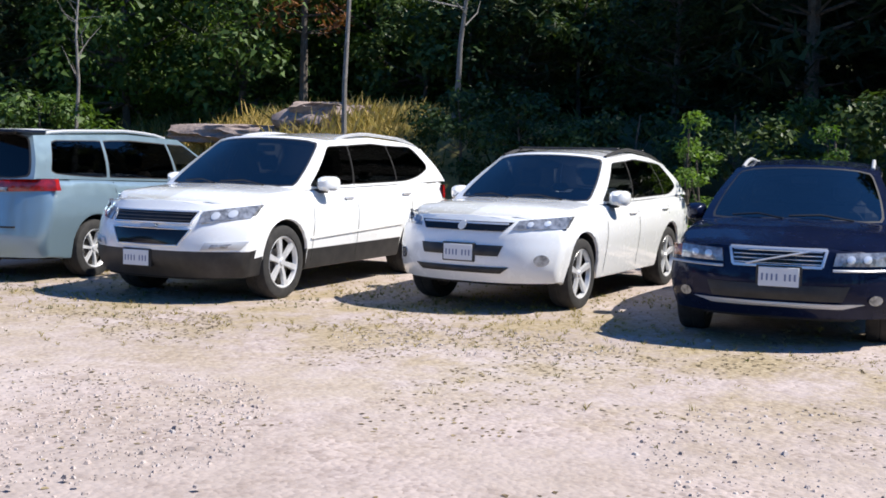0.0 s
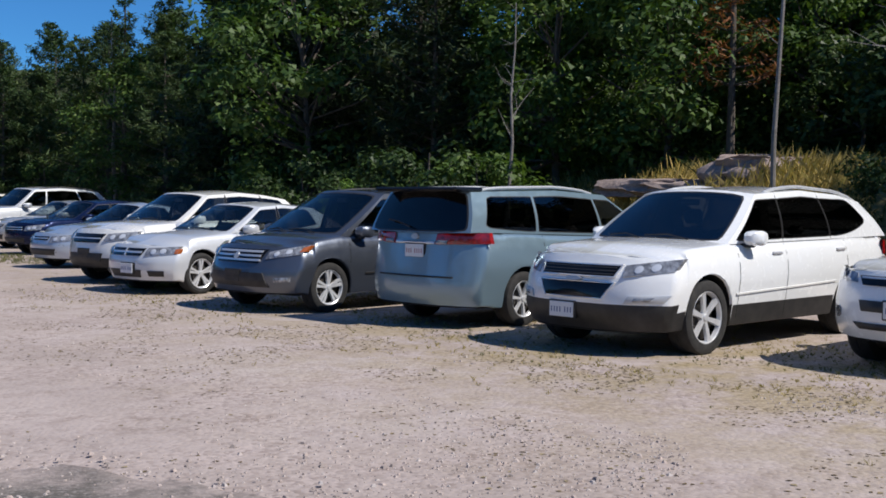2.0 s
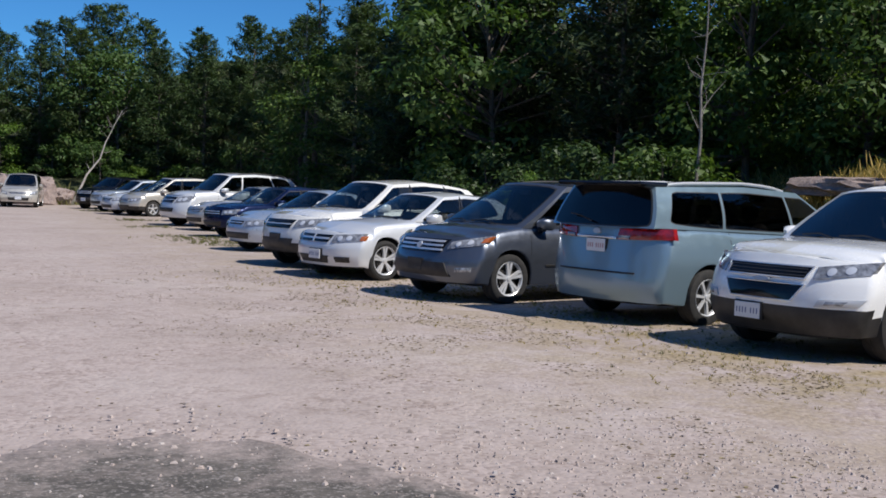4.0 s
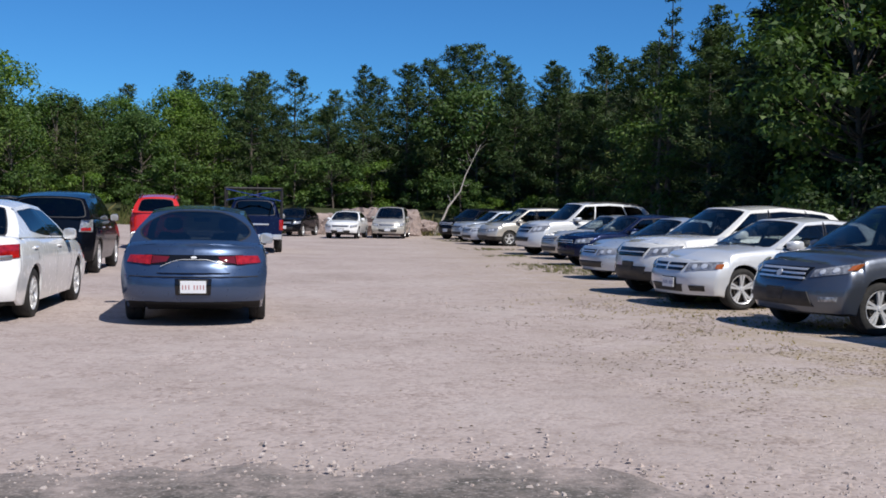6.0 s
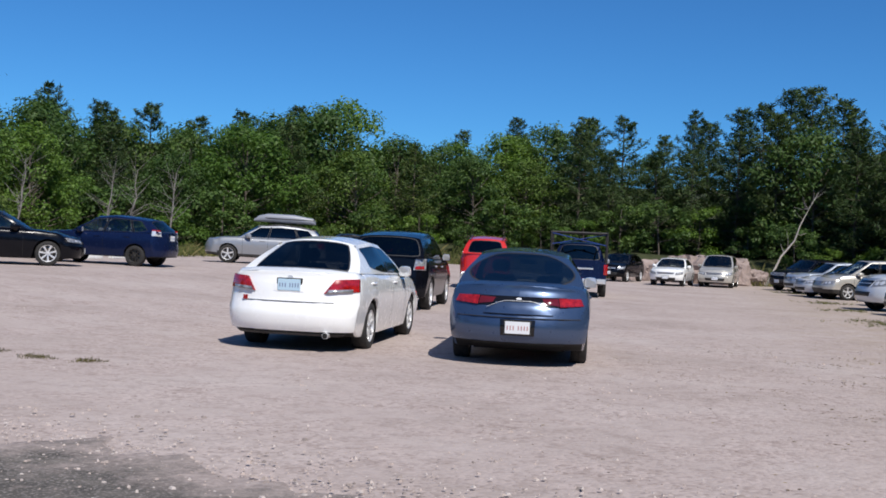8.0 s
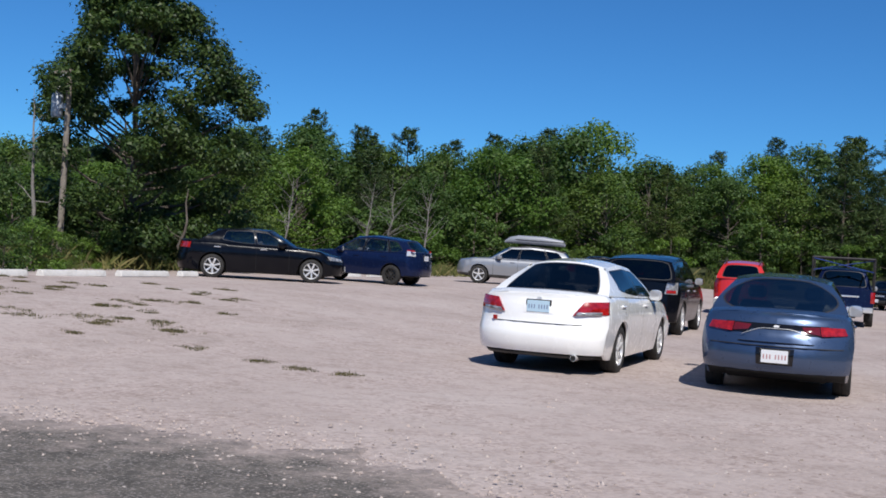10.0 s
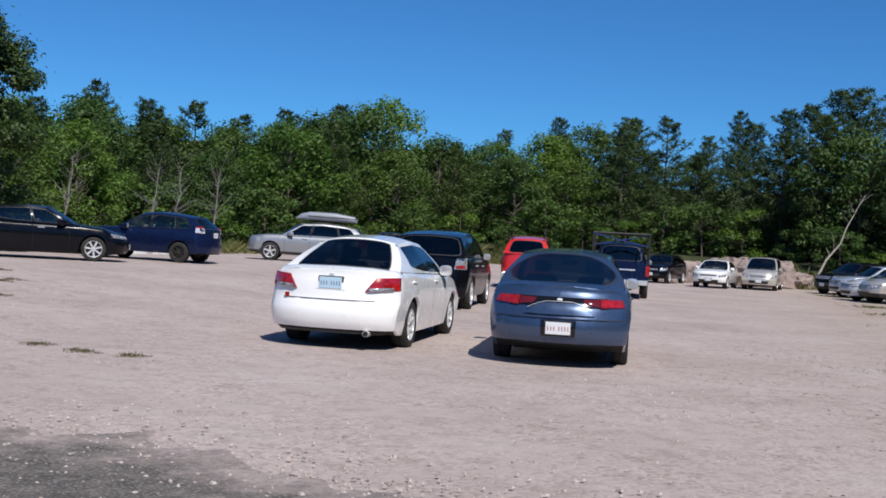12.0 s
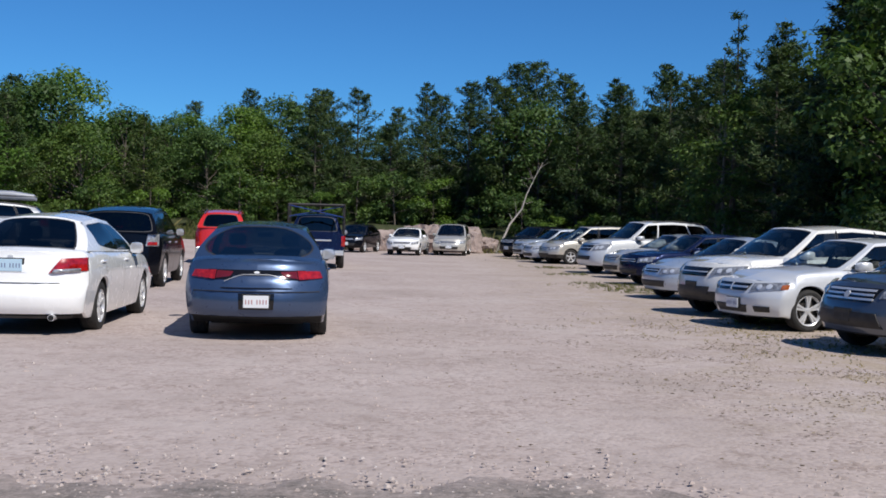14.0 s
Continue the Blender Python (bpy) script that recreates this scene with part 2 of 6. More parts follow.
def build_car(name, m, c, label, category="car", group="parked cars"):
    """A car from its main measures. Forward is +x, its left +y, the ground z = 0."""
    car = thing(name, m, label, category, group)
    L, W, H, R = c["L"], c["W"], c["H"], c["R"]
    hl, hw = L / 2, W / 2
    xf = hl - c["fo"]
    xr = xf - c["wb"]
    zs = c.get("sill", 0.22)
    paint, fine = c["paint"], c.get("fine", 1)
    xc, xw, xt, xb = c["xc"], c["xw"], c["xt"], c["xb"]   # cowl, windscreen top, roof's rear end, foot of the rear window
    top_x, top_z = zip(*sorted(c["top"]))                 # bonnet, belt and boot line
    bow_f, bow_r = c.get("bow_f", 0.42), c.get("bow_r", 0.3)
    pf, pr = c.get("pf", 3.0), c.get("pr", 4.0)
    lean_f, lean_r = c["lean_f"], c["lean_r"]             # (z, set back) pairs
    Ra = R + c.get("gap", 0.05)

    # the line runs through its points in one soft curve
    soft_x = np.linspace(-hl - 0.6, hl + 0.6, 400)
    soft_z = np.interp(soft_x, top_x, top_z)
    win = np.hanning(2 * int(c.get("soft", 0.16) / (soft_x[1] - soft_x[0])) + 3)
    soft_z = np.convolve(np.pad(soft_z, len(win) // 2, mode="edge"), win / win.sum(), mode="valid")

    def top(x):
        return float(np.interp(x, soft_x, soft_z))

    def soften(pairs):
        zz = np.linspace(0, 1.6, 161)
        vals = np.interp(zz, *zip(*pairs))
        k = np.hanning(9)
        return zz, np.convolve(np.pad(vals, 4, mode="edge"), k / k.sum(), mode="valid")

    lean_f, lean_r = soften(lean_f), soften(lean_r)

    def plan(x):
        return 1 - 0.03 * smoothstep(hl - 1.5, hl, x) - 0.035 * smoothstep(hl - 1.5, hl, -x)

    def bulge(q):
        return float(np.interp(q, (-0.2, 0, 0.12, 0.35, 0.55, 0.62, 0.8, 0.93, 1.0), (0.90, 0.925, 0.945, 0.978, 0.997, 1.0, 0.985, 0.950, 0.912)))

    def side(x, z):
        return hw * plan(x) * bulge((z - zs) / (top(x) - zs))

    def shift(x, y, z):
        """How far a point near an end is set back by the rounding and the lean of that end."""
        f = smoothstep(hl - c.get("deep_f", 0.75), hl, x)
        r = smoothstep(hl - c.get("deep_r", 0.6), hl, -x)
        d = 0.0
        if f:
            d -= f * (bow_f * (abs(y) / hw) ** pf + float(np.interp(z, *lean_f)))
        if r:
            d += r * (bow_r * (abs(y) / hw) ** pr + float(np.interp(z, *lean_r)))
        return d

    # --- lower body: sections along the car ---
    seams = c.get("seams", ())
    xs = set(np.round(np.linspace(-hl, hl, int(L / (0.085 if fine else 0.15))), 3))
    for xa in (xf, xr):
        xs |= {round(xa + Ra * q, 3) for q in (-1.0, -0.97, -0.88, -0.74, -0.55, -0.3, 0, 0.3, 0.55, 0.74, 0.88, 0.97, 1.0)}
    xs |= {round(s, 3) for s in (*seams, xc, xb)}
    xs = sorted(xs)
    bed = c.get("bed")
    
    def section(x):
        arch = zs
        for xa in (xf, xr):
            if abs(x - xa) < Ra:
                arch = max(arch, R + math.sqrt(max(0, Ra * Ra - (x - xa) ** 2)) * c.get("arch", 1.0))
        t = top(x)
        zc = zs - 0.02
        wi = hw - 0.34
        up = c.get("lift", 0.035) * (smoothstep(xf + Ra, hl, x) + smoothstep(Ra - xr, hl, -x))
        zc += up
        a = min(max(arch, zs + up), t - 0.1)
        pts = [(0, zc), (wi, zc), (wi, a), (side(x, a) - 0.03, a), (side(x, a), a + 0.012)]
        for q in (0.06, 0.14, 0.26, 0.38, 0.50, 0.60, 0.70, 0.80, 0.89, 0.96):
            z = a + (t - a) * q
            pts.append((side(x, z), z))
        e = side(x, t)
        inside = (xb + 0.05 < x < xc - 0.05) or (bed and bed[0] < x < bed[1])
        if inside:
            pts += [(e - 0.05, t), (e - 0.07, t - 0.3), (0, t - 0.3)]
        else:
            cr = c.get("crown", 0.05)
            pts += [(e - 0.03, t + 0.008), (e * 0.6, t + cr * 0.8), (0, t + cr)]
        return pts, inside

    secs = [(x, *section(x)) for x in xs]
    n = len(secs[0][1])
    ring = 2 * n
    front_ks, rear_ks = (0.0, 0.2, 0.4, 0.6, 0.75, 0.88, 0.96), (0.0, 0.25, 0.5, 0.75, 0.9)
    rows = []
    x0, p0, _ = secs[0]
    for k in rear_ks:
        rows.append((x0, [(y * k, z) for y, z in p0], False, "rear"))
    for x, p, i in secs:
        rows.append((x, p, i, "mid"))
    x1, p1, _ = secs[-1]
    for k in reversed(front_ks):
        rows.append((x1, [(y * k, z) for y, z in p1], False, "front"))
    V = []
    for x, p, i, _ in rows:
        both = [(-y, z) for y, z in p[::-1]] + p
        V += [(x + shift(x, y, z), y, z) for y, z in both]
    groups, skin = {}, np.zeros((len(V), 3))
    VA = np.array(V)
    hood_x = hl - c.get("hood_in", 0.30)
    clad = c.get("clad", 0)
    for i in range(len(rows) - 1):
        xa, _, ia, ka = rows[i]
        xb_, _, ib, kb = rows[i + 1]
        xm = (xa + xb_) / 2
        for j in range(ring - 1):
            if j == n - 1:
                continue
            q = (i * ring + j, i * ring + j + 1, (i + 1) * ring + j + 1, (i + 1) * ring + j)
            row = n - 2 - j if j < n else j - n       # 0 floor ... n-2 top
            zmid = sum(V[k][2] for k in q) / 4
            sd = "l" if j >= n else "r"
            end = "front" if "front" in (ka, kb) else "rear" if "rear" in (ka, kb) else ""
            if row <= 2:
                key = ("underbody", DARK)
            elif end or xm > xf + Ra + 0.02 or xm < xr - Ra - 0.02:
                if end == "front" or (not end and xm > 0):
                    key = ("bonnet", paint) if row >= n - 3 and xm < hood_x and not end else ("front_bumper", paint)
                    if not end and row >= n - 3:
                        key = ("bonnet", paint)
                else:
                    key = ("rear_bumper", paint) if zmid < c.get("boot_z", 0.62) else ("tailgate", paint)
                if clad and zmid < clad and row < n - 3:
                    key = (key[0] + "_lower", c.get("clad_mat", TRIM))
            elif row >= n - 3:
                key = ("cabin_floor", c.get("cabin", CABIN)) if (ia or ib) else ("bonnet", paint) if xm > 0 else ("boot_deck", paint)
                if bed and bed[0] < xm < bed[1]:
                    key = ("load_bed", TRIM)
            elif clad and zmid < c.get("sill_clad", clad):
                key = ("sill_trim_" + sd, c.get("clad_mat", TRIM))
            else:
                key = ("wing_" + ("front" if xm > 0.35 * xf else "rear") + sd, paint)
                if len(seams) >= 2 and zmid > zs + 0.05 and abs(xm - xf) > Ra and row >= 4:
                    for d in range(len(seams) - 1):
                        if seams[d + 1] < xm < seams[d]:
                            key = ("door_" + ("front" if d == 0 else "rear") + "_" + sd, paint)
            groups.setdefault(key, []).append(q)
            if row >= 4 and key[0] not in ("cabin_floor", "load_bed"):
                nq = np.cross(VA[q[2]] - VA[q[0]], VA[q[3]] - VA[q[1]])
                for k in q:
                    skin[k] += nq
    for (nm, mat), fs in groups.items():
        used = sorted({k for f in fs for k in f})
        at = {k: i for i, k in enumerate(used)}
        nm = "door" if nm.startswith("door_") else "wing_panel" if nm.startswith("wing_") else "sill_trim" if nm.startswith("sill_trim") else nm
        panel = part(nm, [V[k] for k in used], [tuple(at[k] for k in f) for f in fs], mat, car, smooth=40)
        if nm not in ("underbody", "cabin_floor", "load_bed"):      # neighbouring panels share one soft skin
            nn = skin[used]
            nn = nn / (np.linalg.norm(nn, axis=1, keepdims=True) + 1e-9)
            panel.data.normals_split_custom_set_from_vertices(nn.tolist())

    # --- cabin ---
    z_w, z_r = c["zw"], c["zr"]
    roof_pts = sorted([(xw, z_w), (xt, z_r), *c.get("roof", ())])
    rx, rz = zip(*roof_pts)
    in_f, in_r = c.get("tumble", 0.27), c.get("tumble_r", c.get("tumble", 0.27) + 0.03)
    bow_w, bow_b = c.get("bow_w", 0.16), c.get("bow_b", 0.08)
    crown = c.get("roof_crown", 0.05)

    def zedge(x):
        return float(np.interp(x, rx, rz))

    def yroof(x):
        return hw - float(np.interp(x, (xt, xw), (in_r, in_f)))

    def ybelt(x):
        return side(x, top(x)) - 0.012

    def on_side(b, t, s):
        x = b + (t - b) * s
        y = ybelt(b) * (1 - s) + yroof(t) * s + 0.035 * math.sin(math.pi * min(1, s * 1.05)) * (1 - 0.3 * s)
        return x, y, (top(b) - 0.004) * (1 - s) + zedge(t) * s

    def cap(v):
        return 1 - abs(v) ** 2.4

    def on_front(v, s):
        x, y, z = on_side(xc, xw, s)
        v = 2 * v - 1
        return x + bow_w * cap(v), v * y, z + (crown * s + 0.02 * (1 - s)) * cap(v)

    def on_back(v, s):
        x, y, z = on_side(xb, xt, s)
        v = 1 - 2 * v
        return x - bow_b * cap(v), v * y, z + crown * s * cap(v)

    def opening(S, hole, radius, glass, nm, label="", border=paint, rim=0.03, asp=1.0, flip=False, posts=(None, None), turn=None, warp=lambda a, b: b):
        """A panel S(a, b) with a rounded opening: painted border, black surround, pane."""
        a0, a1, b0, b1 = hole
        N = 10
        sq = [(k / N, 0) for k in range(N)] + [(1, k / N) for k in range(N)] + [(1 - k / N, 1) for k in range(N)] + [(0, 1 - k / N) for k in range(N)]

        def rounded(u, v, r):
            r = (turn or (r, r))[u > 0.5]
            ru, rv = r / max(0.05, a1 - a0) / asp, r / max(0.05, b1 - b0)
            ru, rv = min(0.5, ru), min(0.5, rv)
            du = (u - ru) / ru if u < ru else (u - 1 + ru) / ru if u > 1 - ru else 0
            dv = (v - rv) / rv if v < rv else (v - 1 + rv) / rv if v > 1 - rv else 0
            g = math.hypot(du, dv)
            if du and dv and g > 1:
                u += (du / g - du) * ru
                v += (dv / g - dv) * rv
            return u, v
        out = [S(u, v) for u, v in sq]
        inner = [rounded(u, v, radius) for u, v in sq]
        def T(a, b):
            return S(a, warp(a, b))
        mid = [T(a0 - rim / asp + (a1 - a0 + 2 * rim / asp) * u, b0 - rim + (b1 - b0 + 2 * rim) * v) for u, v in inner]
        hol = [T(a0 + (a1 - a0) * u, b0 + (b1 - b0) * v) for u, v in inner]
        n4 = 4 * N

        def strip(A, B):
            f = [(k, (k + 1) % n4, n4 + (k + 1) % n4, n4 + k) for k in range(n4)]
            return A + B, [q[::-1] for q in f] if flip else f
        both, quads = strip(out, mid)
        right, left = range(N, 2 * N), range(3 * N, 4 * N)
        pieces.append(((both, [q for k, q in enumerate(quads) if not (posts[1] and k in right) and not (posts[0] and k in left)]), border))
        for post, ks in ((posts[1], right), (posts[0], left)):
            if post:
                pieces.append(((both, [quads[k] for k in ks]), post))
        heart = Vector(((xc + xb) / 2, 0, top(0) + 0.2))
        inner_out, inner_mid = [[Vector(p) + (heart - Vector(p)).normalized() * 0.015 for p in loop] for loop in (out, mid)]
        pieces.append((strip(inner_out, inner_mid), CABIN))
        rings, fs = list(hol), []
        ks = (0.7, 0.4, 0.12)
        for kk in ks:
            rings += [T(a0 + (a1 - a0) * (0.5 + (u - 0.5) * kk), b0 + (b1 - b0) * (0.5 + (v - 0.5) * kk)) for u, v in inner]
        for r in range(len(ks)):
            fs += [(r * n4 + k, r * n4 + (k + 1) % n4, (r + 1) * n4 + (k + 1) % n4, (r + 1) * n4 + k) for k in range(n4)]
        rings.append(T((a0 + a1) / 2, (b0 + b1) / 2))
        fs += [(len(ks) * n4 + k, len(ks) * n4 + (k + 1) % n4, (len(ks) + 1) * n4) for k in range(n4)]
        pane = part(nm, rings, [f[::-1] for f in fs] if flip else fs, glass, car, label, 60)
        mid_pane = sum((v.co for v in pane.data.vertices), Vector()) / len(pane.data.vertices)
        if sum(((p.normal * p.area) for p in pane.data.polygons), Vector()).dot(mid_pane - Vector(((xc + xb) / 2, 0, top(0) + 0.1))) < 0:
            pane.data.flip_normals()
        pane.visible_shadow = False
        part("window_surround", *strip(mid, hol), c.get("surround", TRIM), pane, "", 60)

    pieces = []
    opening(on_front, c.get("wind_hole", (0.06, 0.94, 0.06, 0.93)), 0.08, c.get("wind_glass", GLASS), "windscreen", asp=2.2, rim=0.025)
    opening(on_back, c.get("back_hole", (0.09, 0.91, 0.14, 0.9)), c.get("back_round", 0.12), c.get("back_glass", GLASS_DARK), "rear_window", asp=2.2)
    post = c.get("pillar_mat", GLOSS_BLACK)
    cells = c["windows"]        # pillar lines (foot, head) with the panes between them
    for k in range(len(cells) - 1):
        (b0, t0), (b1, t1) = cells[k], cells[k + 1]
        wid = abs(b1 - b0 + t1 - t0) / 2
        ms = c.get("pillar", 0.035) / wid
        ends = (max(ms, c.get("a_pillar", 0.09) / wid) if k == 0 else ms, max(ms, c.get("d_pillar", 0.10) / wid) if k == len(cells) - 2 else ms)
        for sgn in (1, -1):
            def S(a, s, sgn=sgn):
                x, y, z = on_side(b0 + (b1 - b0) * a, t0 + (t1 - t0) * a, s)
                return x, sgn * y, z
            opening(S, (ends[0], 1 - ends[1], 0.07, c.get("win_top", 0.86)), c.get("win_round", 0.07), c.get("side_glass", [GLASS, GLASS_DARK, GLASS_DARK, GLASS_DARK])[k], "side_window",
                    asp=wid / 0.45, flip=sgn > 0, rim=0.022, posts=(post if k else None, post if k < len(cells) - 2 else None),
                    turn=(0.03 if k else 0.07, 0.03 if k < len(cells) - 2 else c.get("win_round", 0.12)),
                    warp=(lambda a, b: b + c.get("kick", 0.22) * a * a * (1 - b)) if k == len(cells) - 2 else lambda a, b: b)
    # rear corner panel
    (b0, t0) = cells[-1]
    for sgn in (1, -1):
        S = [tuple(np.multiply(on_side(b0 + (xb - b0) * a, t0 + (xt - t0) * a, s), (1, sgn, 1))) for s in np.linspace(0, 1, 7) for a in np.linspace(0, 1, 5)]
        if abs(b0 - xb) + abs(t0 - xt) > 0.02:
            pieces.append(((S, grid_faces(7, 5, flip=sgn < 0)), paint))
            pieces.append((([(x + 0.02, y - 0.015 * sgn, z) for x, y, z in S], grid_faces(7, 5, flip=sgn < 0)), CABIN))
    for (pv, pf_), mat in pieces:
        used = sorted({k for f in pf_ for k in f})
        at = {k: i for i, k in enumerate(used)}
        pc = ([pv[k] for k in used], [tuple(at[k] for k in f) for f in pf_])
        part("inner_trim" if mat is CABIN else "pillar_cover" if mat is GLOSS_BLACK else "window_frame", *pc, mat, car, smooth=50)
    nu, nv = 14, 15
    RV = []
    for u in np.linspace(0, 1, nu):
        for v in np.linspace(-1, 1, nv):
            x = xw + (xt - xw) * u
            x2 = x + bow_w * cap(v) * (1 - u) ** 3 - bow_b * cap(v) * u ** 3
            RV.append((x2, v * yroof(x), zedge(x) + crown * cap(v)))
    part("roof", RV, grid_faces(nu, nv, flip=False), c.get("roof_mat", paint), car)
    LV = [(x, y * 0.97, z - 0.05) for x, y, z in RV]
    part("headliner", LV, grid_faces(nu, nv, flip=True), c.get("liner", CABIN_TAN), car)

    # --- interior ---
    if not c.get("no_seats"):
        zb = top(0) - 0.3
        for x, ys in c.get("seats", ((0.05, (0.38, -0.38)), (-0.9, (0.42, 0, -0.42)))):
            for y in ys:
                front_seat = x > -0.5
                s = part("seat", *block(x - 0.16, x + 0.0, y - 0.24, y + 0.24, zb, zb + (0.42 if front_seat else 0.34), 0.06), c.get("cabin", CABIN), car)
                if y or front_seat:
                    z0_, w0_ = (zb + 0.46, 0.13) if front_seat else (zb + 0.35, 0.11)
                    part("headrest", *block(x - 0.17, x - 0.07, y - w0_, y + w0_, z0_, z0_ + (0.18 if front_seat else 0.10), 0.045), c.get("cabin", CABIN), s)
        part("dashboard", *block(xc - 0.75, xc + 0.02, -hw + 0.2, hw - 0.2, top(xc) - 0.28, top(xc) - 0.03, 0.07), CABIN, car)
        tw = [(xc - 0.82 + 0.05 * math.sin(a), 0.38 + 0.18 * math.cos(a), top(xc) - 0.06 + 0.17 * math.sin(a)) for a in np.linspace(0, 2 * math.pi, 17)]
        part("steering_wheel", *tube(tw, 0.014, 6), CABIN, car)
    part("interior_mirror", *block(xw + 0.12, xw + 0.16, -0.12, 0.12, z_w - 0.13, z_w - 0.06, 0.015), CABIN, car)

    # --- wheels ---
    ty = hw - c["tw"] / 2 - c.get("wheel_in", 0.045)
    for x in (xf, xr):
        for s in (1, -1):
            wheel_parts(car, x, s * ty, s, c)

    # --- fittings on the ends ---
    def front(y, z, off=0.0):
        return hl + shift(hl, y, z) + off, y, z

    def rear(y, z, off=0.0):
        return -hl + shift(-hl, y, z) - off, y, z

    def patch(F, quad, off=0.012, depth=0.05, nu=9, nv=5, puff=0.012):
        """A lens or panel over a quad (y, z) of an end, standing a little proud, closed at its rim."""
        (a, b, cc, d) = quad
        flip = F is rear
        vs = []
        for back in (0, 1):
            for i in range(nv):
                s = i / (nv - 1)
                for j in range(nu):
                    t = j / (nu - 1)
                    y = (a[0] * (1 - t) + d[0] * t) * (1 - s) + (b[0] * (1 - t) + cc[0] * t) * s
                    z = (a[1] * (1 - t) + d[1] * t) * (1 - s) + (b[1] * (1 - t) + cc[1] * t) * s
                    o = -depth if back else off + puff * math.sin(math.pi * s) * math.sin(math.pi * t)
                    vs.append(F(y, z, o))
        m0 = nu * nv
        fs = grid_faces(nv, nu, flip=flip)
        loop = [j for j in range(nu)] + [i * nu + nu - 1 for i in range(1, nv)] + [(nv - 1) * nu + j for j in range(nu - 2, -1, -1)] + [i * nu for i in range(nv - 2, 0, -1)]
        for k in range(len(loop)):
            q = (loop[k], m0 + loop[k], m0 + loop[(k + 1) % len(loop)], loop[(k + 1) % len(loop)])
            fs.append(q[::-1] if flip else q)
        return vs, fs

    def mirror(quad):
        return [(-y, z) for y, z in quad]

    for F, key in ((front, "front"), (rear, "rear")):
        for spec in c.get(key, ()):
            nm, mat, quad, *more = spec
            off = more[0] if more else 0.012
            lab = more[1] if len(more) > 1 else ""
            if quad[0] == "mid":                       # ("mid", half foot, half head, z0, z1)
                _, h0, h1, z0, z1 = quad
                part(nm, *patch(F, [(-h0, z0), (-h1, z1), (h1, z1), (h0, z0)], off, nu=15), mat, car, lab)
            elif quad[0] == "bars":                    # slats over a grille: (half, z0, z1, count, thickness)
                _, h0, z0, z1, cnt, th = quad
                for k in range(cnt):
                    z = z0 + (z1 - z0) * (k + 0.5) / cnt
                    part(nm, *patch(F, [(-h0, z - th / 2), (-h0, z + th / 2), (h0, z + th / 2), (h0, z - th / 2)], off, 0.03, 15, 3, 0.004), mat, car, lab)
            elif quad[0] == "frame":                   # an outline: (half foot, half head, z0, z1, thickness)
                _, h0, h1, z0, z1, th = quad
                hm = (h0 + h1) / 2
                ps = [patch(F, [(-h0, z0 - th / 2), (-h0, z0 + th / 2), (h0, z0 + th / 2), (h0, z0 - th / 2)], off, 0.03, 15, 3, 0.004),
                      patch(F, [(-h1, z1 - th / 2), (-h1, z1 + th / 2), (h1, z1 + th / 2), (h1, z1 - th / 2)], off, 0.03, 15, 3, 0.004)]
                for s in (1, -1):
                    ps.append(patch(F, sorted_quad(s, h0, h1, z0, z1, th), off, 0.03, 3, 5, 0.004))
                part(nm, *join(*ps), mat, car, lab)
            elif quad[0] == "disc":                    # (y, z, ry, rz)
                _, y, z, ry, rz_ = quad
                ring = [F(y + ry * math.cos(a), z + rz_ * math.sin(a), off) for a in np.linspace(0, 2 * math.pi, 20, endpoint=False)]
                ring2 = [F(y + ry * 1.05 * math.cos(a), z + rz_ * 1.05 * math.sin(a), -0.03) for a in np.linspace(0, 2 * math.pi, 20, endpoint=False)]
                fs = [tuple(range(20))] + [(k, 20 + k, 20 + (k + 1) % 20, (k + 1) % 20) for k in range(20)]
                part(nm, ring + ring2, fs if F is front else [f[::-1] for f in fs], mat, car, lab)
            else:
                part(nm, *patch(F, quad, off), mat, car, lab)
                part(nm, *patch(F, mirror(quad)[::-1], off), mat, car, lab)
                if nm == "headlight" and fine:
                    for s in (1, -1):
                        for t in (0.32, 0.64):
                            py_ = (quad[0][0] + quad[1][0]) / 2 * (1 - t) + (quad[3][0] + quad[2][0]) / 2 * t
                            pz_ = (quad[0][1] + quad[1][1]) / 2 * (1 - t) + (quad[3][1] + quad[2][1]) / 2 * t
                            rr_ = 0.32 * abs(quad[1][1] - quad[0][1])
                            eye = [F(s * py_ + rr_ * q * math.cos(a), pz_ + rr_ * q * math.sin(a), off + 0.014 + 0.012 * (1 - q)) for q in (1.0, 0.6) for a in np.linspace(0, 2 * math.pi, 14, endpoint=False)]
                            part("lamp", eye, [(k, (k + 1) % 14, 14 + (k + 1) % 14, 14 + k) for k in range(14)] + [tuple(range(14, 28))], REFLECTOR, car)
    # number plates
    for F, key in ((front, "plate_f"), (rear, "plate_r")):
        if key in c:
            y, z, mat, ink = c[key]
            sx = 1 if F is front else -1
            px = F(y, z)[0] + 0.02 * sx
            pl = part("number_plate", *block(px - 0.006, px + 0.006, y - 0.155, y + 0.155, z - 0.076, z + 0.076, 0.003), mat, car, "embossed metal number plate")
            part("plate_holder", *block(px - 0.03 * sx - 0.015, px - 0.03 * sx + 0.0225, y - 0.175, y + 0.175, z - 0.09, z + 0.09, 0.006), TRIM, car)
            bars = [block(min(px + 0.004 * sx, px + 0.009 * sx), max(px + 0.004 * sx, px + 0.009 * sx), y + q - 0.007, y + q + 0.007, z - 0.03, z + 0.024, 0.001)
                    for q in (-0.125, -0.088, -0.051, -0.014, 0.05, 0.087, 0.124)]
            for bar in bars:
                part("plate_bar", *bar, ink, pl)

